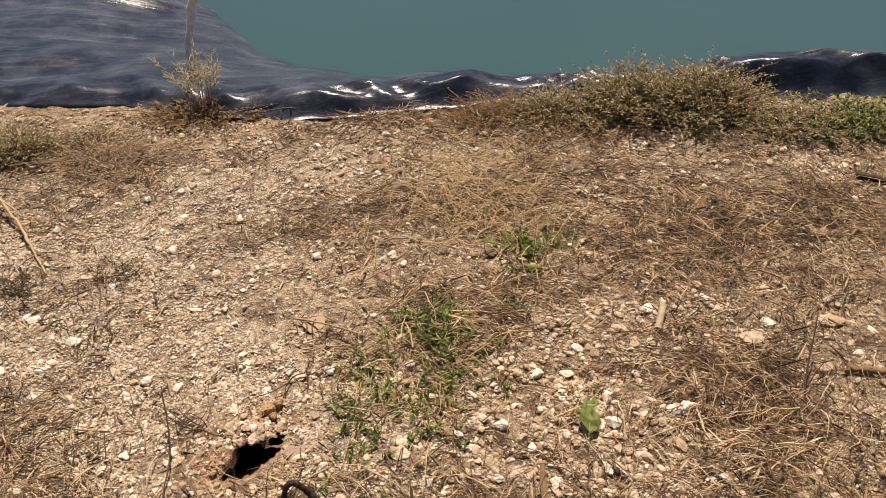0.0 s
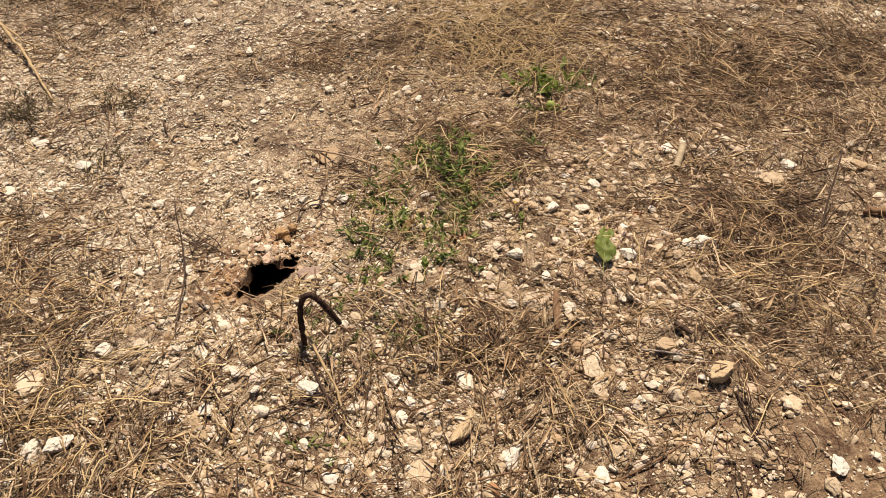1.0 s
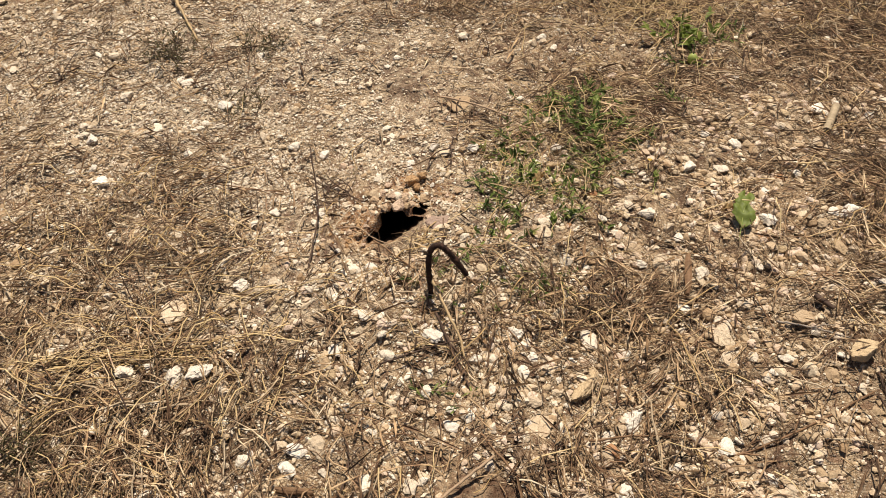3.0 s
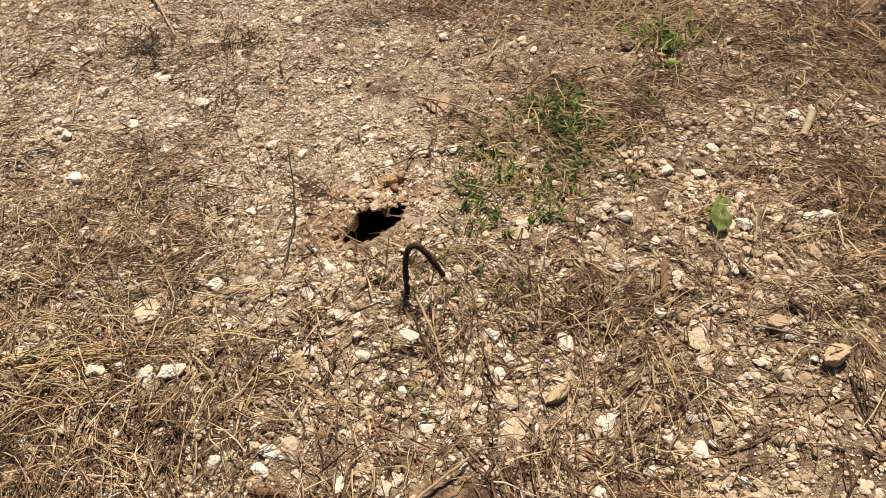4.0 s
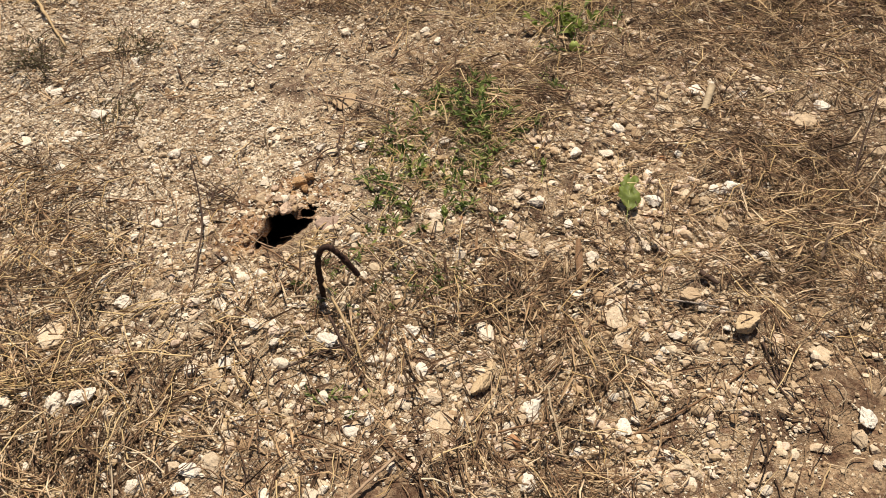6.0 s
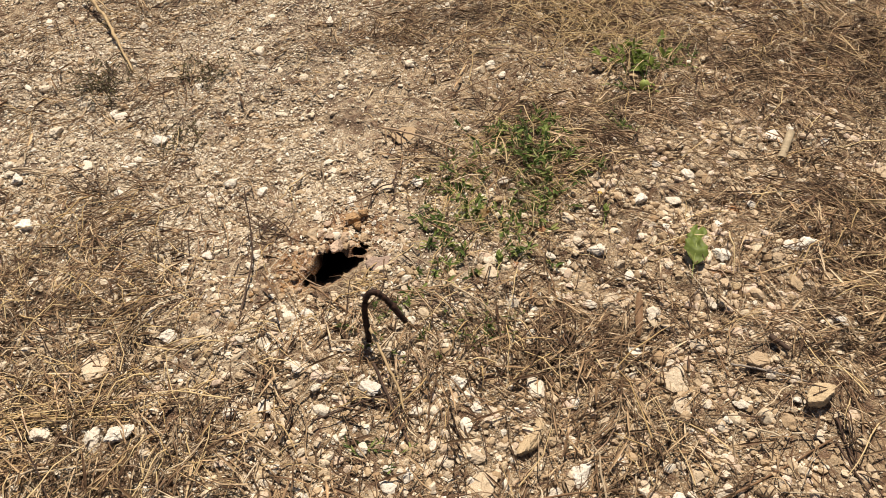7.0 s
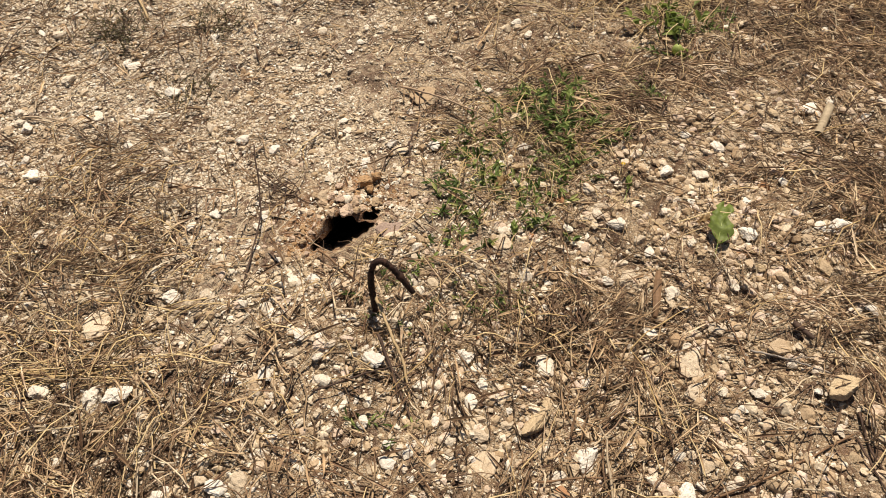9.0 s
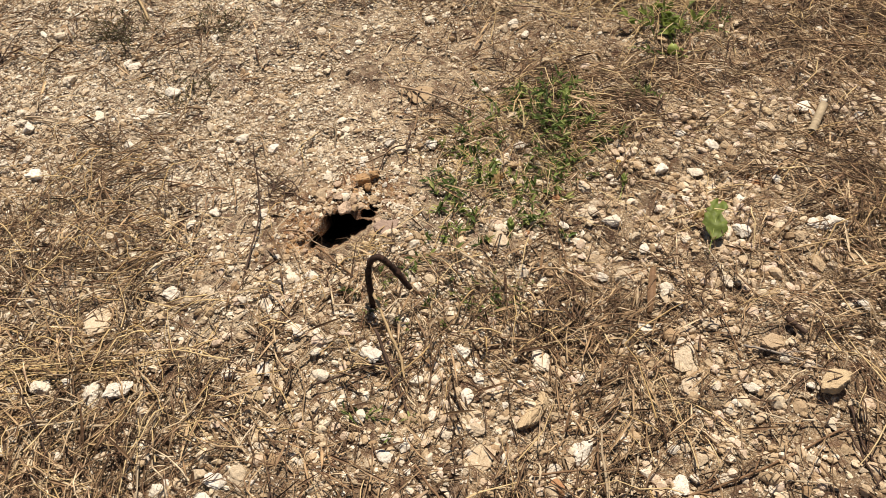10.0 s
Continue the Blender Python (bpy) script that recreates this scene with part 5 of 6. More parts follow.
twig("twig", [
    (0.118, 0.713), (-0.055, 0.567),
], 6.5, 5, M_PALEWOOD, "pale bare twig lying across dark soil", heights=(0.022, 0.012), seed=9)
twig("twig", [
    (0.094, 0.762), (0.129, 0.712), (0.25, 0.544),
], 6, 4, M_TWIG, "thin brown twig with a bend", heights=(0.02, 0.022, 0.014), seed=10)
twig("twig", [
    (-0.157, 0.593), (0.003, 0.51), (0.081, 0.477),
], 5, 3, M_TWIG, "thin brown stem lying on bare soil", side=((0.5, 20, 0.07),), seed=11)
twig("stick", [
    (1.051, 0.432), (1.01, 0.382),
], 9, 7, M_PALEWOOD, "short pale stick on bare soil", seed=12)
twig("branch", [
    (-0.99, 2.7), (-0.904, 2.574), (-0.827, 2.424), (-0.747, 2.257),
], 13, 9, M_BRANCH, "peeling pale dry branch lying on stony ground", heights=(0.05, 0.035, 0.02, 0.004), side=((0.1, 12, 0.16),), seed=13, wobble=0.0025)
twig("twig", [
    (-0.138, 1.297), (-0.003, 1.166),
], 5, 3, M_TWIG, "thin brown stem leaning over the burrow's edge", heights=(0.02, 0.01), seed=14)
twig("plant_stem", [
    (-0.009, 1.165), (0.037, 1.052), (0.061, 0.999), (0.074, 0.923),
], 7, 5, M_BRANCH, "pale dry stem leaning on the iron hook", heights=(0.065, 0.035, 0.02, 0.0), seed=15)
twig("plant_stem", [
    (0.011, 1.05), (0.057, 0.935), (0.092, 0.838),
], 7, 5, M_DARKTWIG, "dark dry stem by the iron hook", heights=(0.03, 0.012, 0.0), side=((0.3, 20, 0.08), (0.4, -15, 0.07)), seed=16)
twig("plant_stem", [(-0.292, 1.202), (-0.282, 1.411), (-0.299, 1.557)], 5.0, 3.4, M_DARKTWIG, "thin dark upright dead stalk", heights=(0.0, 0.03, 0.13), seed=17)
twig("plant_stem", [(-0.656, 1.085), (-0.70, 1.15), (-0.72, 1.19)], 4, 2, M_DARKTWIG, "thin dark dead stalk standing in straw", heights=(0.0, 0.04, 0.09), seed=18)
twig("plant_stem", [(-0.612, 0.786), (-0.66, 0.88), (-0.69, 0.93)], 4, 2, M_DARKTWIG, "thin dark dead stalk rising from straw", heights=(0.0, 0.05, 0.10), seed=19)


def bamboo_piece():
    """A cut length of hollow cane with a wall and an open end."""
    a, b = Vector((1.119, 1.691, 0.035)), Vector((1.067, 1.604, 0.018))
    a.z += float(ground_z(a.x, a.y))
    b.z += float(ground_z(b.x, b.y))
    length = (b - a).length
    bm = bmesh.new()
    rings = []
    prof = [(0.0, 0.0105), (0.03, 0.0108), (0.3, 0.0103), (0.6, 0.0101), (0.66, 0.0114), (0.70, 0.0104), (0.97, 0.0110), (1.0, 0.0108), (1.0, 0.0078), (0.4, 0.0075)]
    for t, r in prof:
        rings.append([bm.verts.new((r * math.cos(q * math.pi / 8), r * math.sin(q * math.pi / 8), -t * length)) for q in range(16)])
    for p, q in zip(rings[:-1], rings[1:]):
        for i in range(16):
            bm.faces.new((p[i], p[(i + 1) % 16], q[(i + 1) % 16], q[i]))
    bm.faces.new(rings[0][::-1])
    bm.faces.new(rings[-1])
    bmesh.ops.recalc_face_normals(bm, faces=bm.faces)
    me = bpy.data.meshes.new("cane")
    bm.to_mesh(me)
    bm.free()
    ob = thing("cane_piece", me, M_CANE, "short cut piece of dry hollow cane", "cane")
    ob.matrix_world = look(a, b)


bamboo_piece()


def wood_chip(x0, y0, x1, y1, width, material, label):
    rng = np.random.default_rng(int(abs(x0) * 1000))
    n = 9
    c = np.array([(x0 + (x1 - x0) * t, y0 + (y1 - y0) * t) for t in np.linspace(0, 1, n)])
    d = np.array([x1 - x0, y1 - y0])
    d = d / np.linalg.norm(d)
    s = np.array([-d[1], d[0]])
    w = width / 2 * np.sin(np.linspace(0.35, np.pi - 0.3, n)) ** 0.5 * rng.uniform(0.85, 1.1, n)
    bm = bmesh.new()
    rows = []
    for i in range(n):
        row = []
        for off, up in ((-1, 0.004), (-0.3, 0.008), (0.3, 0.009), (1, 0.005)):
            q = c[i] + s * w[i] * off
            row.append(bm.verts.new((q[0], q[1], float(ground_z(*c[i])) + up + 0.008)))
        rows.append(row)
    for a, b in zip(rows[:-1], rows[1:]):
        for i in range(3):
            bm.faces.new((a[i], a[i + 1], b[i + 1], b[i]))
    ext = bmesh.ops.extrude_face_region(bm, geom=bm.faces[:])
    bmesh.ops.translate(bm, verts=[e for e in ext["geom"] if isinstance(e, bmesh.types.BMVert)], vec=(0, 0, -0.006))
    bmesh.ops.recalc_face_normals(bm, faces=bm.faces)
    me = bpy.data.meshes.new("chip")
    bm.to_mesh(me)
    bm.free()
    thing("bark_chip", me, material, label, "bark")


wood_chip(0.615, 1.215, 0.589, 1.101, 0.018, M_TWIG, "brown flat strip of old bark")
wood_chip(0.335, 0.47, 0.345, 0.445, 0.026, M_TWIG, "brown piece of rotten wood in straw")
wood_chip(-0.31, 0.655, -0.235, 0.645, 0.013, M_TWIG, "brown curled strip of bark among stones")
wood_chip(0.64, 0.30, 0.47, 0.27, 0.02, M_TWIG, "brown strip of bark on gravel")


# ---------------------------------------------------------------- iron hook
def iron_hook():
    gz = float(ground_z(0.0, 1.125))
    pts = [(0.004, 1.135, gz - 0.05), (0.0, 1.130, gz), (0.0, 1.132, gz + 0.06), (0.001, 1.138, gz + 0.105), (0.010, 1.146, gz + 0.140), (0.026, 1.148, gz + 0.150), (0.043, 1.144, gz + 0.137), (0.062, 1.138, gz + 0.108), (0.085, 1.128, gz + 0.066)]
    me = capped_tube(pts, 0.0064, 0.0064, 60, 14, 0.0, 2)
    ob = thing("iron_hook", me, M_RUST, "rusty dark bent iron bar sticking out of soil", "iron hook")
    ob.location = pts[0]
    # rolled ribs of the bar
    line = smooth_path(pts, 240)
    v, f = [], []
    for i in range(30, 236, 5):
        d = line[i + 1] - line[i - 1]
        d /= np.linalg.norm(d)
        seg = np.stack([line[i] - d * 0.0012, line[i] + d * 0.0012])
        tv, tf = tubes(seg[None], np.full((1, 2), 0.0070), 12)
        f.append(tf + 24 * len(v))
        v.append(tv)
    part("ribs", mesh_from("ribs", np.concatenate(v) - np.array(pts[0]), np.concatenate(f)), M_RUST, ob)


iron_hook()


# ---------------------------------------------------------------- plants
def stems_from(base, count, length, rise, spread, seed, k=6, droop=0.3):
    """Arching shoots from round a base: N x K x 3."""
    rng = np.random.default_rng(seed)
    a = rng.uniform(0, 2 * np.pi, count)
    le = rng.uniform(0.5, 1.0, count) * length
    el = np.clip(rng.normal(rise, 0.3, count), 0.05, 1.5)
    t = np.linspace(0, 1, k)
    off = rng.normal(0, spread, (count, 2))
    bend = rng.normal(0, 0.25, count)
    ang = a[:, None] + bend[:, None] * t[None] * 2
    hor = np.cos(el)[:, None] * le[:, None] * t[None]
    x = base[0] + off[:, :1] + hor * np.cos(ang)
    y = base[1] + off[:, 1:] + hor * np.sin(ang)
    ver = np.sin(el)[:, None] * le[:, None] * (t[None] - droop * t[None] ** 2)
    z = ground_z(x[:, :1], y[:, :1]) + np.maximum(ver, 0.002) + rng.normal(0, 0.002, (count, k))
    z = np.maximum(z, ground_z(x, y) + 0.002)
    return np.stack([x, y, z], -1)


def leaves_on(stems, per, length, width, seed, start=0.15, out=0.8):
    rng = np.random.default_rng(seed)
    n, k, _ = stems.shape
    t = rng.uniform(start, 1.0, (n, per)) * (k - 1.001)
    i = t.astype(int)
    f = (t - i)[..., None]
    rows = np.arange(n)[:, None]
    pos = stems[rows, i] * (1 - f) + stems[rows, i + 1] * f
    tang = stems[rows, i + 1] - stems[rows, i]
    tang /= np.linalg.norm(tang, axis=2, keepdims=True) + 1e-9
    d = tang + rng.normal(0, out, tang.shape)
    d[..., 2] = np.abs(d[..., 2]) * 0.7 + 0.05
    m = n * per
    return leaf_cloud(pos.reshape(-1, 3), d.reshape(-1, 3), rng.uniform(*length, m), rng.uniform(*width, m), seed + 1)


def plant(name, base, label, category, count, length, rise, spread, per, leaf_len, leaf_wid, leaf_mat, stem_mat, seed, stem_r=0.0012, droop=0.3, out=0.8, start=0.15, group=""):
    gz = float(ground_z(*base))
    ob = base_empty(name, (base[0], base[1], gz), label, category, group)
    st = stems_from(base, count, length, rise, spread, seed, droop=droop)
    r = np.full(st.shape[:2], stem_r) * np.linspace(1.2, 0.5, st.shape[1])[None]
    v, f = tubes(st, r)
    o = np.array([base[0], base[1], gz])
    if count <= 24:
        for i in range(count):
            v, f = tubes(st[i:i + 1], r[i:i + 1], 4)
            part("stem", mesh_from("stem", v - o, f), stem_mat, ob)
    else:
        part("stalk_tangle", mesh_from("stalk_tangle", v - o, f), stem_mat, ob)["kind"] = "stuff"
    if per:
        v, f = leaves_on(st, per, leaf_len, leaf_wid, seed + 3, start, out)
        part("foliage", mesh_from("foliage", v - o, f, False), leaf_mat, ob)["kind"] = "stuff"
    return ob


# creeping weeds by the burrow
WEEDS = [
    (0.405, 1.815, 1.1), (0.442, 1.738, 1.2), (0.359, 1.795, 1.0), (0.488, 1.835, 0.7), (0.471, 1.665, 1.2), (0.519, 1.650, 0.9), (0.429, 1.598, 1.0), (0.43, 1.532, 0.8),
    (0.488, 1.765, 0.9), (0.37, 1.74, 0.8), (0.239, 1.66, 0.8), (0.181, 1.605, 0.5), (0.27, 1.565, 0.6), (0.238, 1.51, 0.7), (0.213, 1.465, 0.6), (0.176, 1.397, 0.5),
    (0.16, 1.522, 0.35), (0.379, 1.478, 0.7), (0.375, 1.416, 0.5), (0.374, 1.347, 0.3), (0.146, 1.298, 0.35), (0.261, 1.335, 0.3), (0.306, 1.336, 0.2),
]
for n_, (wx, wy, ws) in enumerate(WEEDS):
    plant("weed", (wx, wy), "low green creeping weed with narrow leaves in straw", "weed", int(11 * ws) + 1, 0.087 * ws ** 0.5, 0.72, 0.030, 8, (0.012, 0.032), (0.0036, 0.0092), M_GREEN, M_GREEN, 200 + n_ * 7, 0.0010, group="green weeds by the burrow")
for n_, (wx, wy, ws) in enumerate([(0.70, 1.80, 0.5), (0.90, 2.08, 0.7), (0.74, 1.98, 0.3), (0.255, 1.16, 0.55), (0.22, 1.19, 0.35), (0.03, 1.19, 0.5), (0.10, 1.10, 0.25), (0.02, 0.86, 0.3)]):
    plant("weed", (wx, wy), "sparse dull green weed tuft among straw", "weed", int(20 * ws), 0.09 * ws ** 0.4, 0.6, 0.03, 6, (0.010, 0.024), (0.002, 0.005), M_GREEN, M_GREEN, 400 + n_ * 7, 0.0009, group="small weed tufts")
build_blades()
# seedling with a green fruit
plant("fruit_plant", (0.80, 2.06), "bright green leafy seedling with broad leaves", "plant", 18, 0.12, 0.75, 0.035, 5, (0.018, 0.038), (0.010, 0.019), M_BRIGHT, M_GREEN, 520, 0.0016, start=0.4)


def fruit():
    v, f = ico(4)
    v = v * np.array([0.0145, 0.0145, 0.017])
    gz = float(ground_z(0.795, 1.968))
    me = mesh_from("fruit", v, f)
    ob = thing("green_fruit", me, M_FRUIT, "small round unripe green fruit on the ground", "fruit")
    ob.location = (0.795, 1.968, gz + 0.020)
    me = capped_tube([(0, 0, 0.016), (0.004, 0.01, 0.032), (0.004, 0.04, 0.045)], 0.0014, 0.0012, 8, 6)
    st = part("stalk", me, M_GREEN, ob)
    st.location = (0, 0, 0.016)


fruit()


def lobed_leaf(base, tip, cup, material, name, label):
    """A fallen lobed leaf, cupped, with a midrib."""
    base, tip = Vector((*base, 0)), Vector((*tip, 0))
    d = (tip - base)
    length = d.length
    bm = bmesh.new()
    n = 25
    rows = []
    for i in range(n):
        t = i / (n - 1)
        row = []
        for s in (-1, -0.5, 0, 0.5, 1):
            # a broad pair of lower lobes, a bay, then a rounded end lobe; the two sides out of step
            low, end = (0.34, 0.76) if s < 0 else (0.24, 0.79)
            w = 0.025 * max(0.0, 1 - (abs(t - low) / 0.33) ** 2.4) + 0.017 * max(0.0, 1 - (abs(t - end) / 0.25) ** 2.6)
            w = min(w, 0.027) + 0.0022 * math.sin(t * 34 + s) * (0.1 < t < 0.9) + 0.0015
            row.append(bm.verts.new((s * w * length / 0.102, t * length + abs(s) * 0.006, cup * abs(s) ** 1.5 + 0.016 * math.sin(t * 2.6) + 0.003 * math.sin(t * 22 + s * 2))))
        rows.append(row)
    for a, b in zip(rows[:-1], rows[1:]):
        for i in range(4):
            bm.faces.new((a[i], a[i + 1], b[i + 1], b[i]))
    ext = bmesh.ops.extrude_face_region(bm, geom=bm.faces[:])
    bmesh.ops.translate(bm, verts=[e for e in ext["geom"] if isinstance(e, bmesh.types.BMVert)], vec=(0, 0, -0.0006))
    bmesh.ops.recalc_face_normals(bm, faces=bm.faces)
    me = bpy.data.meshes.new("leaf")
    bm.to_mesh(me)
    bm.free()
    me.polygons.foreach_set("use_smooth", np.full(len(me.polygons), True))
    ob = thing(name, me, material, label, "leaf")
    ob.matrix_world = pose(base.x, base.y, float(ground_z(base.x, base.y)) + 0.012, 4, 0, math.degrees(math.atan2(-d.x, d.y)))
    rib = part("midrib", capped_tube([(0, -0.03, -0.004), (0, 0, 0.001), (0, length * 0.5, 0.0150), (0, length * 0.96, 0.008)], 0.0012, 0.0005, 14, 6), M_FRUIT if material is M_BRIGHT else M_TWIG, ob, "thin midrib and stalk")
    rib.location = (0, -0.03, -0.004)


lobed_leaf((0.749, 1.266), (0.783, 1.364), 0.012, M_BRIGHT, "lobed_leaf", "bright green lobed leaf lying on gravel")
for (ax, ay), (bx, by) in (((0.582, 1.455), (0.592, 1.485)), ((0.305, 1.325), (0.312, 1.357)), ((0.475, 1.765), (0.492, 1.81))):
    lobed_leaf((ax, ay), (bx, by), 0.006, M_BRIGHT, "green_leaf", "small bright green leaf among dry litter")
for (ax, ay), (bx, by) in (((0.445, 0.428), (0.475, 0.462)), ((0.72, 1.35), (0.76, 1.33)), ((0.27, 1.47), (0.30, 1.50))):
    lobed_leaf((ax, ay), (bx, by), 0.012, M_DRYLEAF, "dry_leaf", "curled brown dry leaf lying in straw")


def flower(x, y):
    gz = float(ground_z(x, y)) + 0.02
    ob = base_empty("flower", (x, y, gz - 0.018), "tiny yellow flower among weeds", "flower")
    part("stem", capped_tube([(0, 0, 0), (0.002, 0, 0.018)], 0.0007, 0.0006, 5, 5), M_GREEN, ob)
    a = np.arange(6) * math.pi / 3
    pos = np.tile(np.array([[0.002, 0, 0.018]]), (6, 1))
    v, f = leaf_cloud(pos, np.stack([np.cos(a), np.sin(a), np.full(6, 0.3)], 1), np.full(6, 0.006), np.full(6, 0.004), 3)
    part("petals", mesh_from("petals", v, f, False), M_FLOWER, ob)


flower(0.581, 1.532)

# grey-green tufts on the pale ground
for n_, (wx, wy, ws) in enumerate([(-0.82, 2.19, 1.0), (-0.53, 2.22, 0.6), (-0.56, 1.93, 0.35), (-0.86, 0.78, 0.9), (-0.70, 0.62, 0.7)]):
    plant("grey_tuft", (wx, wy), "small grey-green dry weed tuft on stony soil", "weed", int(50 * ws), 0.11 * ws ** 0.4, 0.65, 0.032, 9, (0.007, 0.016), (0.002, 0.0045), M_DARKLEAF, M_DARKTWIG, 560 + n_ * 9, 0.0010, group="grey weed tufts")
# dry twiggy tufts
for n_, (wx, wy, ws) in enumerate([(-0.106, 2.84, 1.0), (0.97, 2.60, 1.2), (-0.62, 2.70, 0.8), (-0.45, 2.80, 0.8), (-0.75, 2.85, 0.7), (-0.50, 2.60, 0.6), (-0.80, 2.55, 0.5), (0.1, 2.35, 0.8), (0.70, 2.35, 0.8), (1.9, 2.2, 1.1), (1.75, 2.55, 1.0), (1.24, 0.93, 0.9), (1.32, 1.02, 0.8), (1.22, 1.25, 0.6), (1.5, 2.0, 0.9), (0.005, 1.085, 0.35), (0.03, 1.04, 0.35)]):
    plant("dry_tuft", (wx, wy), "brown twiggy dead weed tuft on stony ground", "dry weed", int(46 * ws), 0.12 * ws ** 0.6, 0.65, 0.045, 2, (0.006, 0.012), (0.0015, 0.003), M_DRYLEAF, M_STRAW, 640 + n_ * 9, 0.0011, droop=0.25, group="dead weed tufts")


def shrub(name, x, y, rx, ry, height, count, per, label, leaf_mat, seed, leaf=(0.012, 0.026), stem_mat=None, group=""):
    """A low mound of many thin branching shoots set with small leaves."""
    gz = float(ground_z(x, y))
    ob = base_empty(name, (x, y, gz), label, "shrub", group)
    rng = np.random.default_rng(seed)
    o = np.array([x, y, gz])
    a, q = rng.uniform(0, 2 * np.pi, count), np.sqrt(rng.random(count))
    bx, by = x + rx * q * np.cos(a) * 0.85, y + ry * q * np.sin(a) * 0.85
    h = height * (1 - 0.7 * q ** 2) * rng.uniform(0.6, 1.02, count)
    k = 6
    t = np.linspace(0, 1, k)
    lx, ly = rng.normal(0, 0.09, count) + 0.06 * np.cos(a) * q, rng.normal(0, 0.08, count) + 0.06 * np.sin(a) * q
    X = bx[:, None] + lx[:, None] * t[None] ** 1.3 + rng.normal(0, 0.006, (count, k))
    Y = by[:, None] + ly[:, None] * t[None] ** 1.3 + rng.normal(0, 0.006, (count, k))
    Z = ground_z(X[:, :1], Y[:, :1]) + h[:, None] * np.sin(t[None] * 1.5)
    st = np.stack([X, Y, Z], -1)
    v, f = tubes(st, np.full(st.shape[:2], 0.0016) * np.linspace(1.2, 0.5, k)[None])
    part("stalk_tangle", mesh_from("stalk_tangle", v - o, f), stem_mat or M_TWIG, ob)["kind"] = "stuff"
    v, f = leaves_on(st, per, leaf, (leaf[0] * 0.4, leaf[1] * 0.45), seed + 2, 0.3, 1.1)
    part("foliage", mesh_from("foliage", v - o, f, False), leaf_mat, ob)["kind"] = "stuff"
    return ob


G2 = "low shrubs along the pond bank"
shrub("shrub", 1.50, 2.93, 0.23, 0.16, 0.225, 520, 10, "dense olive low shrub with pale tips on the pond bank", M_GREYLEAF, 701, leaf=(0.009, 0.020), group=G2)
shrub("shrub", 1.77, 2.86, 0.25, 0.15, 0.235, 540, 10, "dense olive-green low shrub with brown twigs by the liner", M_GREYLEAF, 702, leaf=(0.009, 0.020), group=G2)
shrub("shrub", 1.20, 2.96, 0.20, 0.12, 0.13, 260, 9, "low olive-brown shrub beside the liner", M_GREYLEAF, 703, leaf=(0.008, 0.018), group=G2)
shrub("shrub", 2.08, 2.64, 0.20, 0.12, 0.10, 240, 9, "low green shrub under a raised liner fold", M_GREYLEAF, 704, leaf=(0.009, 0.020), group=G2)
shrub("shrub", 2.36, 2.62, 0.22, 0.12, 0.10, 220, 9, "leafy green low shrub by the liner", M_GREEN, 705, group=G2)
shrub("shrub", 0.92, 3.00, 0.24, 0.12, 0.10, 300, 6, "thin brown dry shrub along the liner edge", M_DRYLEAF, 706, leaf=(0.006, 0.014), group=G2)
shrub("shrub", 1.30, 2.80, 0.36, 0.08, 0.05, 260, 4, "dry brown brush along the foot of a shrub", M_DRYLEAF, 710, leaf=(0.006, 0.014), stem_mat=M_STRAW, group=G2)
shrub("shrub", 1.85, 2.68, 0.20, 0.07, 0.06, 170, 7, "sparse green brush at the foot of a shrub", M_GREYLEAF, 711, leaf=(0.007, 0.016), stem_mat=M_STRAW, group=G2)
shrub("shrub", -1.00, 3.07, 0.13, 0.11, 0.14, 170, 9, "small grey-green shrub on pale ground", M_GREYLEAF, 707, leaf=(0.008, 0.018), group=G2)
shrub("shrub", -0.80, 3.12, 0.12, 0.08, 0.10, 110, 7, "sparse grey-brown shrub by the liner edge", M_GREYLEAF, 708, leaf=(0.008, 0.018), group=G2)
shrub("shrub", -0.62, 2.95, 0.22, 0.14, 0.075, 260, 3, "twiggy reddish-brown dead brush on pale ground", M_DRYLEAF, 712, leaf=(0.006, 0.012), stem_mat=M_PALEWOOD, group=G2)
shrub("shrub", -0.25, 3.28, 0.30, 0.09, 0.07, 260, 4, "tangled brown dead brush along the liner edge", M_DRYLEAF, 709, group=G2)
shrub("shrub", 0.47, 3.08, 0.30, 0.05, 0.045, 170, 3, "thin tangle of dead stems at the liner's edge", M_DRYLEAF, 713, leaf=(0.006, 0.012), stem_mat=M_STRAW, group=G2)
plant("tall_weed", (-0.29, 3.33), "tall dry straw-coloured weed standing against the liner", "dry weed", 22, 0.40, 1.28, 0.03, 22, (0.018, 0.055), (0.002, 0.0055), M_HAY, M_PALEWOOD, 740, 0.0018, droop=0.2, out=0.7, start=0.45)
twig("wooden_stick", [(-0.397, 3.80), (-0.377, 3.80), (-0.355, 3.80), (-0.20, 3.80)], 28, 36, M_STAKE, "weathered pale wooden stick standing behind a tall dry weed", heights=(-0.10, 0.03, 0.17, 0.60), seed=31, wobble=0.006)


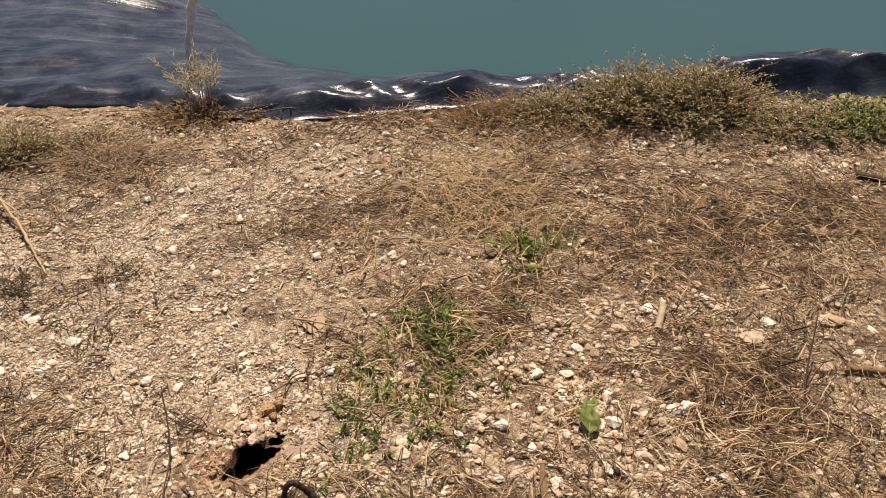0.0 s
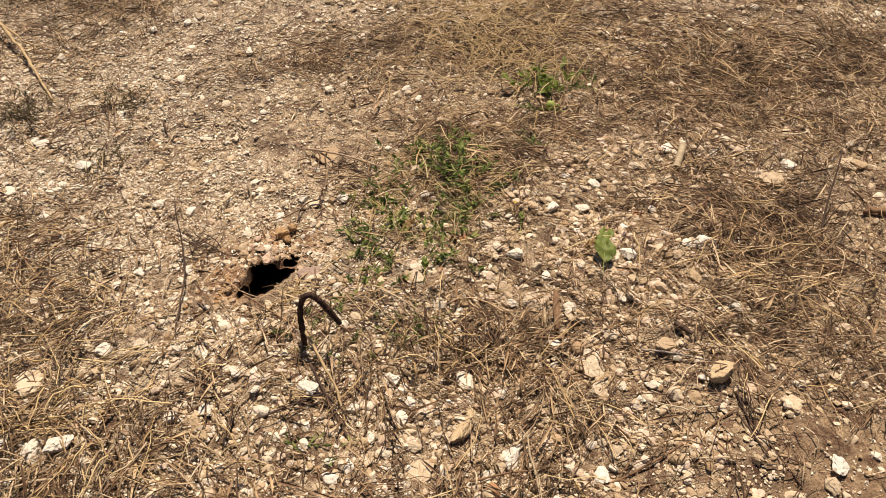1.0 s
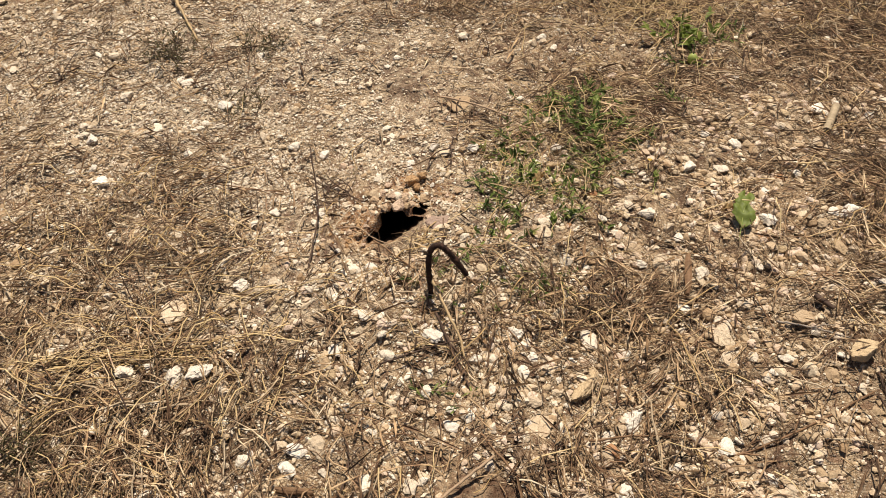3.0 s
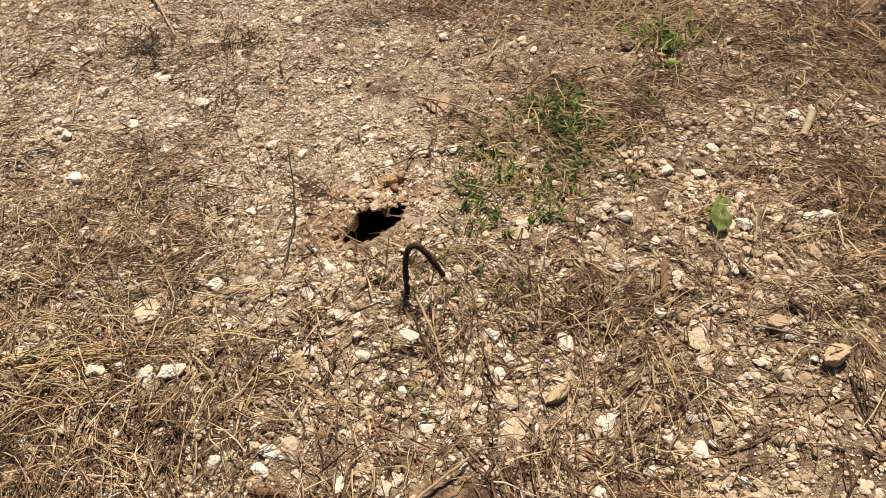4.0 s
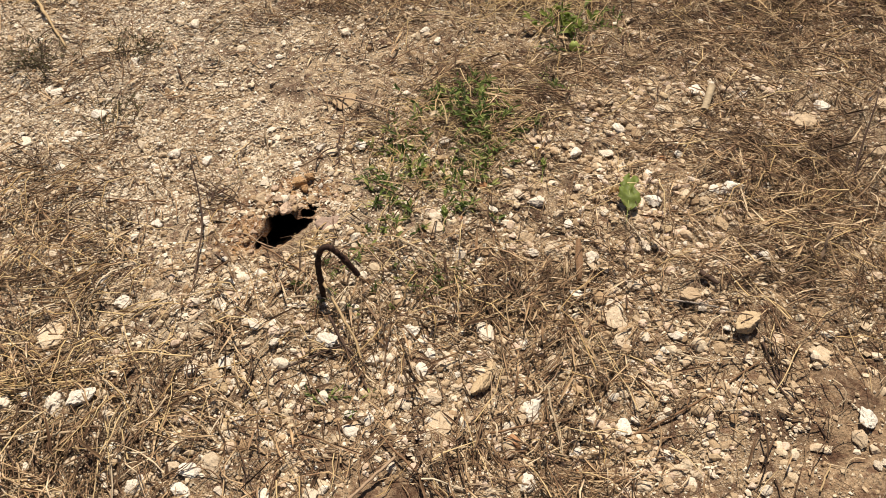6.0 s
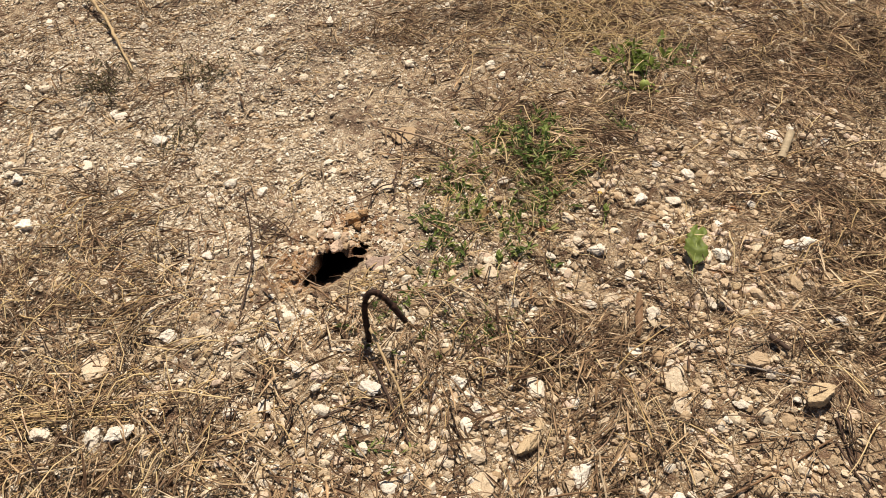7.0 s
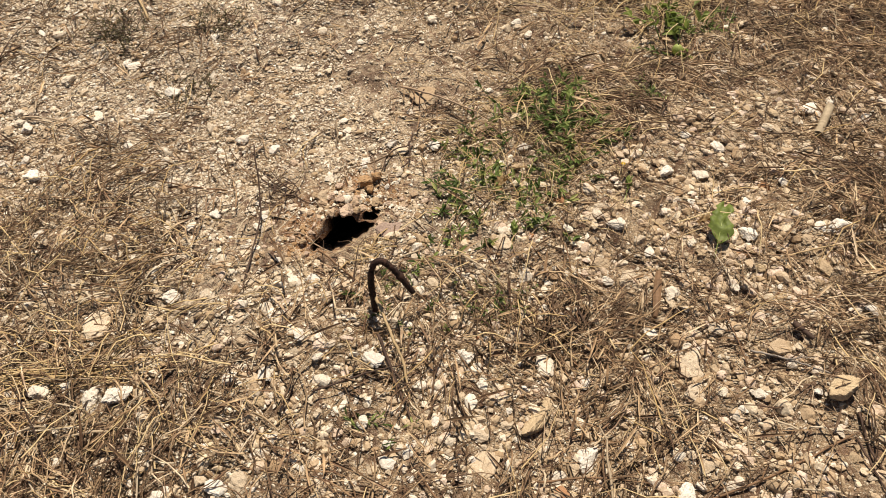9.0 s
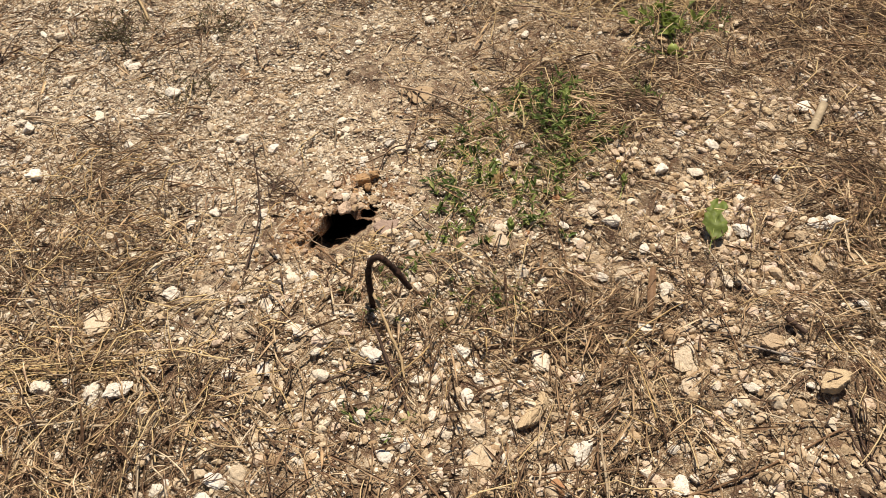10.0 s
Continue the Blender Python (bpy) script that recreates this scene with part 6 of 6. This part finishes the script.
def loose_twigs():
    """Thin brown stems strewn about, each bent a little."""
    rng = np.random.default_rng(88)
    p = sample(60, straw_density, -1.2, 1.9, 0.35, 2.6, 89)
    for i, (x, y) in enumerate(p):
        a, le = rng.uniform(0, 2 * np.pi), rng.uniform(0.08, 0.24)
        b = a + rng.normal(0, 0.3)
        q = [(x, y), (x + 0.5 * le * math.cos(a), y + 0.5 * le * math.sin(a))]
        q.append((q[1][0] + 0.5 * le * math.cos(b), q[1][1] + 0.5 * le * math.sin(b)))
        mm = rng.uniform(2.4, 5.0)
        dark = rng.random() < 0.45
        ob = twig("twig", q, mm, mm * 0.6, M_DARKTWIG if dark else M_TWIG, "thin %s dry twig lying on stony ground" % ("dark" if dark else "brown"), heights=tuple(rng.uniform(0.004, 0.022, 3)), side=((0.5, rng.choice((-1, 1)) * rng.uniform(25, 55), le * 0.3),) if rng.random() < 0.4 else (), seed=900 + i)
        tagged(ob, group="loose twigs")


loose_twigs()

for n_, (wx, wy) in enumerate([(-0.27, 1.52), (-0.22, 1.50)]):
    plant("dead_weed", (wx, wy), "dark withered weed lying on bare soil", "dry weed", 14, 0.10, 0.3, 0.015, 2, (0.006, 0.012), (0.0015, 0.003), M_DRYLEAF, M_DARKTWIG, 830 + n_ * 5, 0.0013, group="withered weeds")

twig("twig", [(0.072, 1.673), (0.061, 1.644), (0.015, 1.62), (-0.005, 1.559)], 5, 3, M_DARKTWIG, "dark crooked twig on pale gravel", heights=(0.03, 0.02, 0.012, 0.004), seed=51)
twig("twig", [(0.062, 1.652), (0.061, 1.598), (0.024, 1.554)], 5, 3, M_DARKTWIG, "dark forked twig on pale gravel", heights=(0.02, 0.012, 0.004), seed=52)
twig("plant_stem", [(-0.233, 1.363), (-0.183, 1.349), (-0.134, 1.31), (-0.06, 1.27)], 3.4, 2.4, M_PALEWOOD, "thin dry stem along the burrow's near edge", heights=(0.004, 0.012, 0.012, 0.004), seed=53)
twig("plant_stem", [(0.835, 0.325), (0.883, 0.301), (0.976, 0.265)], 5.4, 3.6, M_PALEWOOD, "thick pale dry stalk in a flattened bundle", heights=(0.008, 0.02, 0.012), seed=60)
twig("plant_stem", [(0.849, 0.332), (0.900, 0.306), (0.972, 0.278)], 4.8, 3.0, M_PALEWOOD, "brown dry stalk in a flattened bundle", heights=(0.016, 0.024, 0.016), seed=61)
twig("plant_stem", [(0.939, 0.346), (0.952, 0.313), (0.964, 0.273)], 4.8, 3.6, M_PALEWOOD, "straight pale dry stalk lying over bare soil", heights=(0.02, 0.024, 0.02), seed=62)
twig("plant_stem", [(0.917, 0.346), (0.925, 0.314), (0.937, 0.273)], 4.8, 3.6, M_PALEWOOD, "pale split dry stalk lying over bare soil", heights=(0.012, 0.02, 0.02), seed=63)
twig("plant_stem", [(1.051, 0.406), (1.010, 0.353), (0.962, 0.321), (0.891, 0.321)], 6, 4, M_PALEWOOD, "long curved dry stem on bare soil", heights=(0.02, 0.016, 0.01, 0.006), seed=64)
twig("plant_stem", [(0.767, 0.464), (0.777, 0.429), (0.837, 0.417), (0.896, 0.419)], 5, 3, M_DARKTWIG, "dark crooked root lying across gravel", heights=(0.006, 0.008, 0.006, 0.004), seed=65)
twig("plant_stem", [(0.938, 0.444), (0.973, 0.432), (1.003, 0.423)], 4, 3, M_DARKTWIG, "thin dark stem on bare brown soil", heights=(0.006, 0.008, 0.006), seed=66)
twig("plant_stem", [(0.968, 0.465), (1.008, 0.436), (1.052, 0.409)], 4.5, 3, M_PALEWOOD, "thin pale stem on bare brown soil", heights=(0.006, 0.012, 0.01), seed=67)
twig("plant_stem", [(0.899, 0.516), (0.920, 0.541), (0.946, 0.567)], 4, 3, M_BRANCH, "short pale stem on bare brown soil", heights=(0.006, 0.01, 0.012), seed=68)
twig("plant_stem", [(1.280, 1.075), (1.340, 1.230), (1.36, 1.31), (1.46, 1.47)], 8, 4, M_DARKTWIG, "long dark crooked dead stem leaning in straw", heights=(0.0, 0.01, 0.02, 0.13), side=((0.5, 30, 0.14), (0.7, -30, 0.10)), seed=41)
twig("stick", [(1.515, 1.365), (1.56, 1.35), (1.66, 1.32)], 20, 18, M_TWIG, "thick brown stick lying in straw", heights=(0.0, 0.0, 0.0), seed=42, wobble=0.002)
twig("stick", [(2.129, 2.275), (2.19, 2.23), (2.30, 2.15)], 34, 30, M_DARKTWIG, "short dark charred branch on the ground", heights=(0.0, 0.0, 0.0), seed=43, wobble=0.003)
twig("plant_stem", [(0.881, 1.230), (0.98, 1.25), (1.093, 1.266)], 4.5, 3, M_BRANCH, "pale straight dry stem lying on gravel", heights=(0.012, 0.018, 0.014), seed=44)
twig("plant_stem", [(1.137, 1.033), (1.15, 1.06), (1.165, 1.085)], 9, 7, M_PALEWOOD, "short pale broken stalk standing in straw", heights=(0.0, 0.04, 0.08), seed=45)
twig("plant_stem", [(1.328, 1.016), (1.335, 1.035), (1.345, 1.05)], 11, 9, M_BRANCH, "short pale cut stalk standing in straw", heights=(0.0, 0.03, 0.065), seed=46)
stone(1.461, 1.374, 45, M_TAN, "brown weathered stone lying in straw", flat=0.6)
stone(1.60, 1.562, 55, M_DULL, "brown blocky stone lying in straw", flat=0.5)
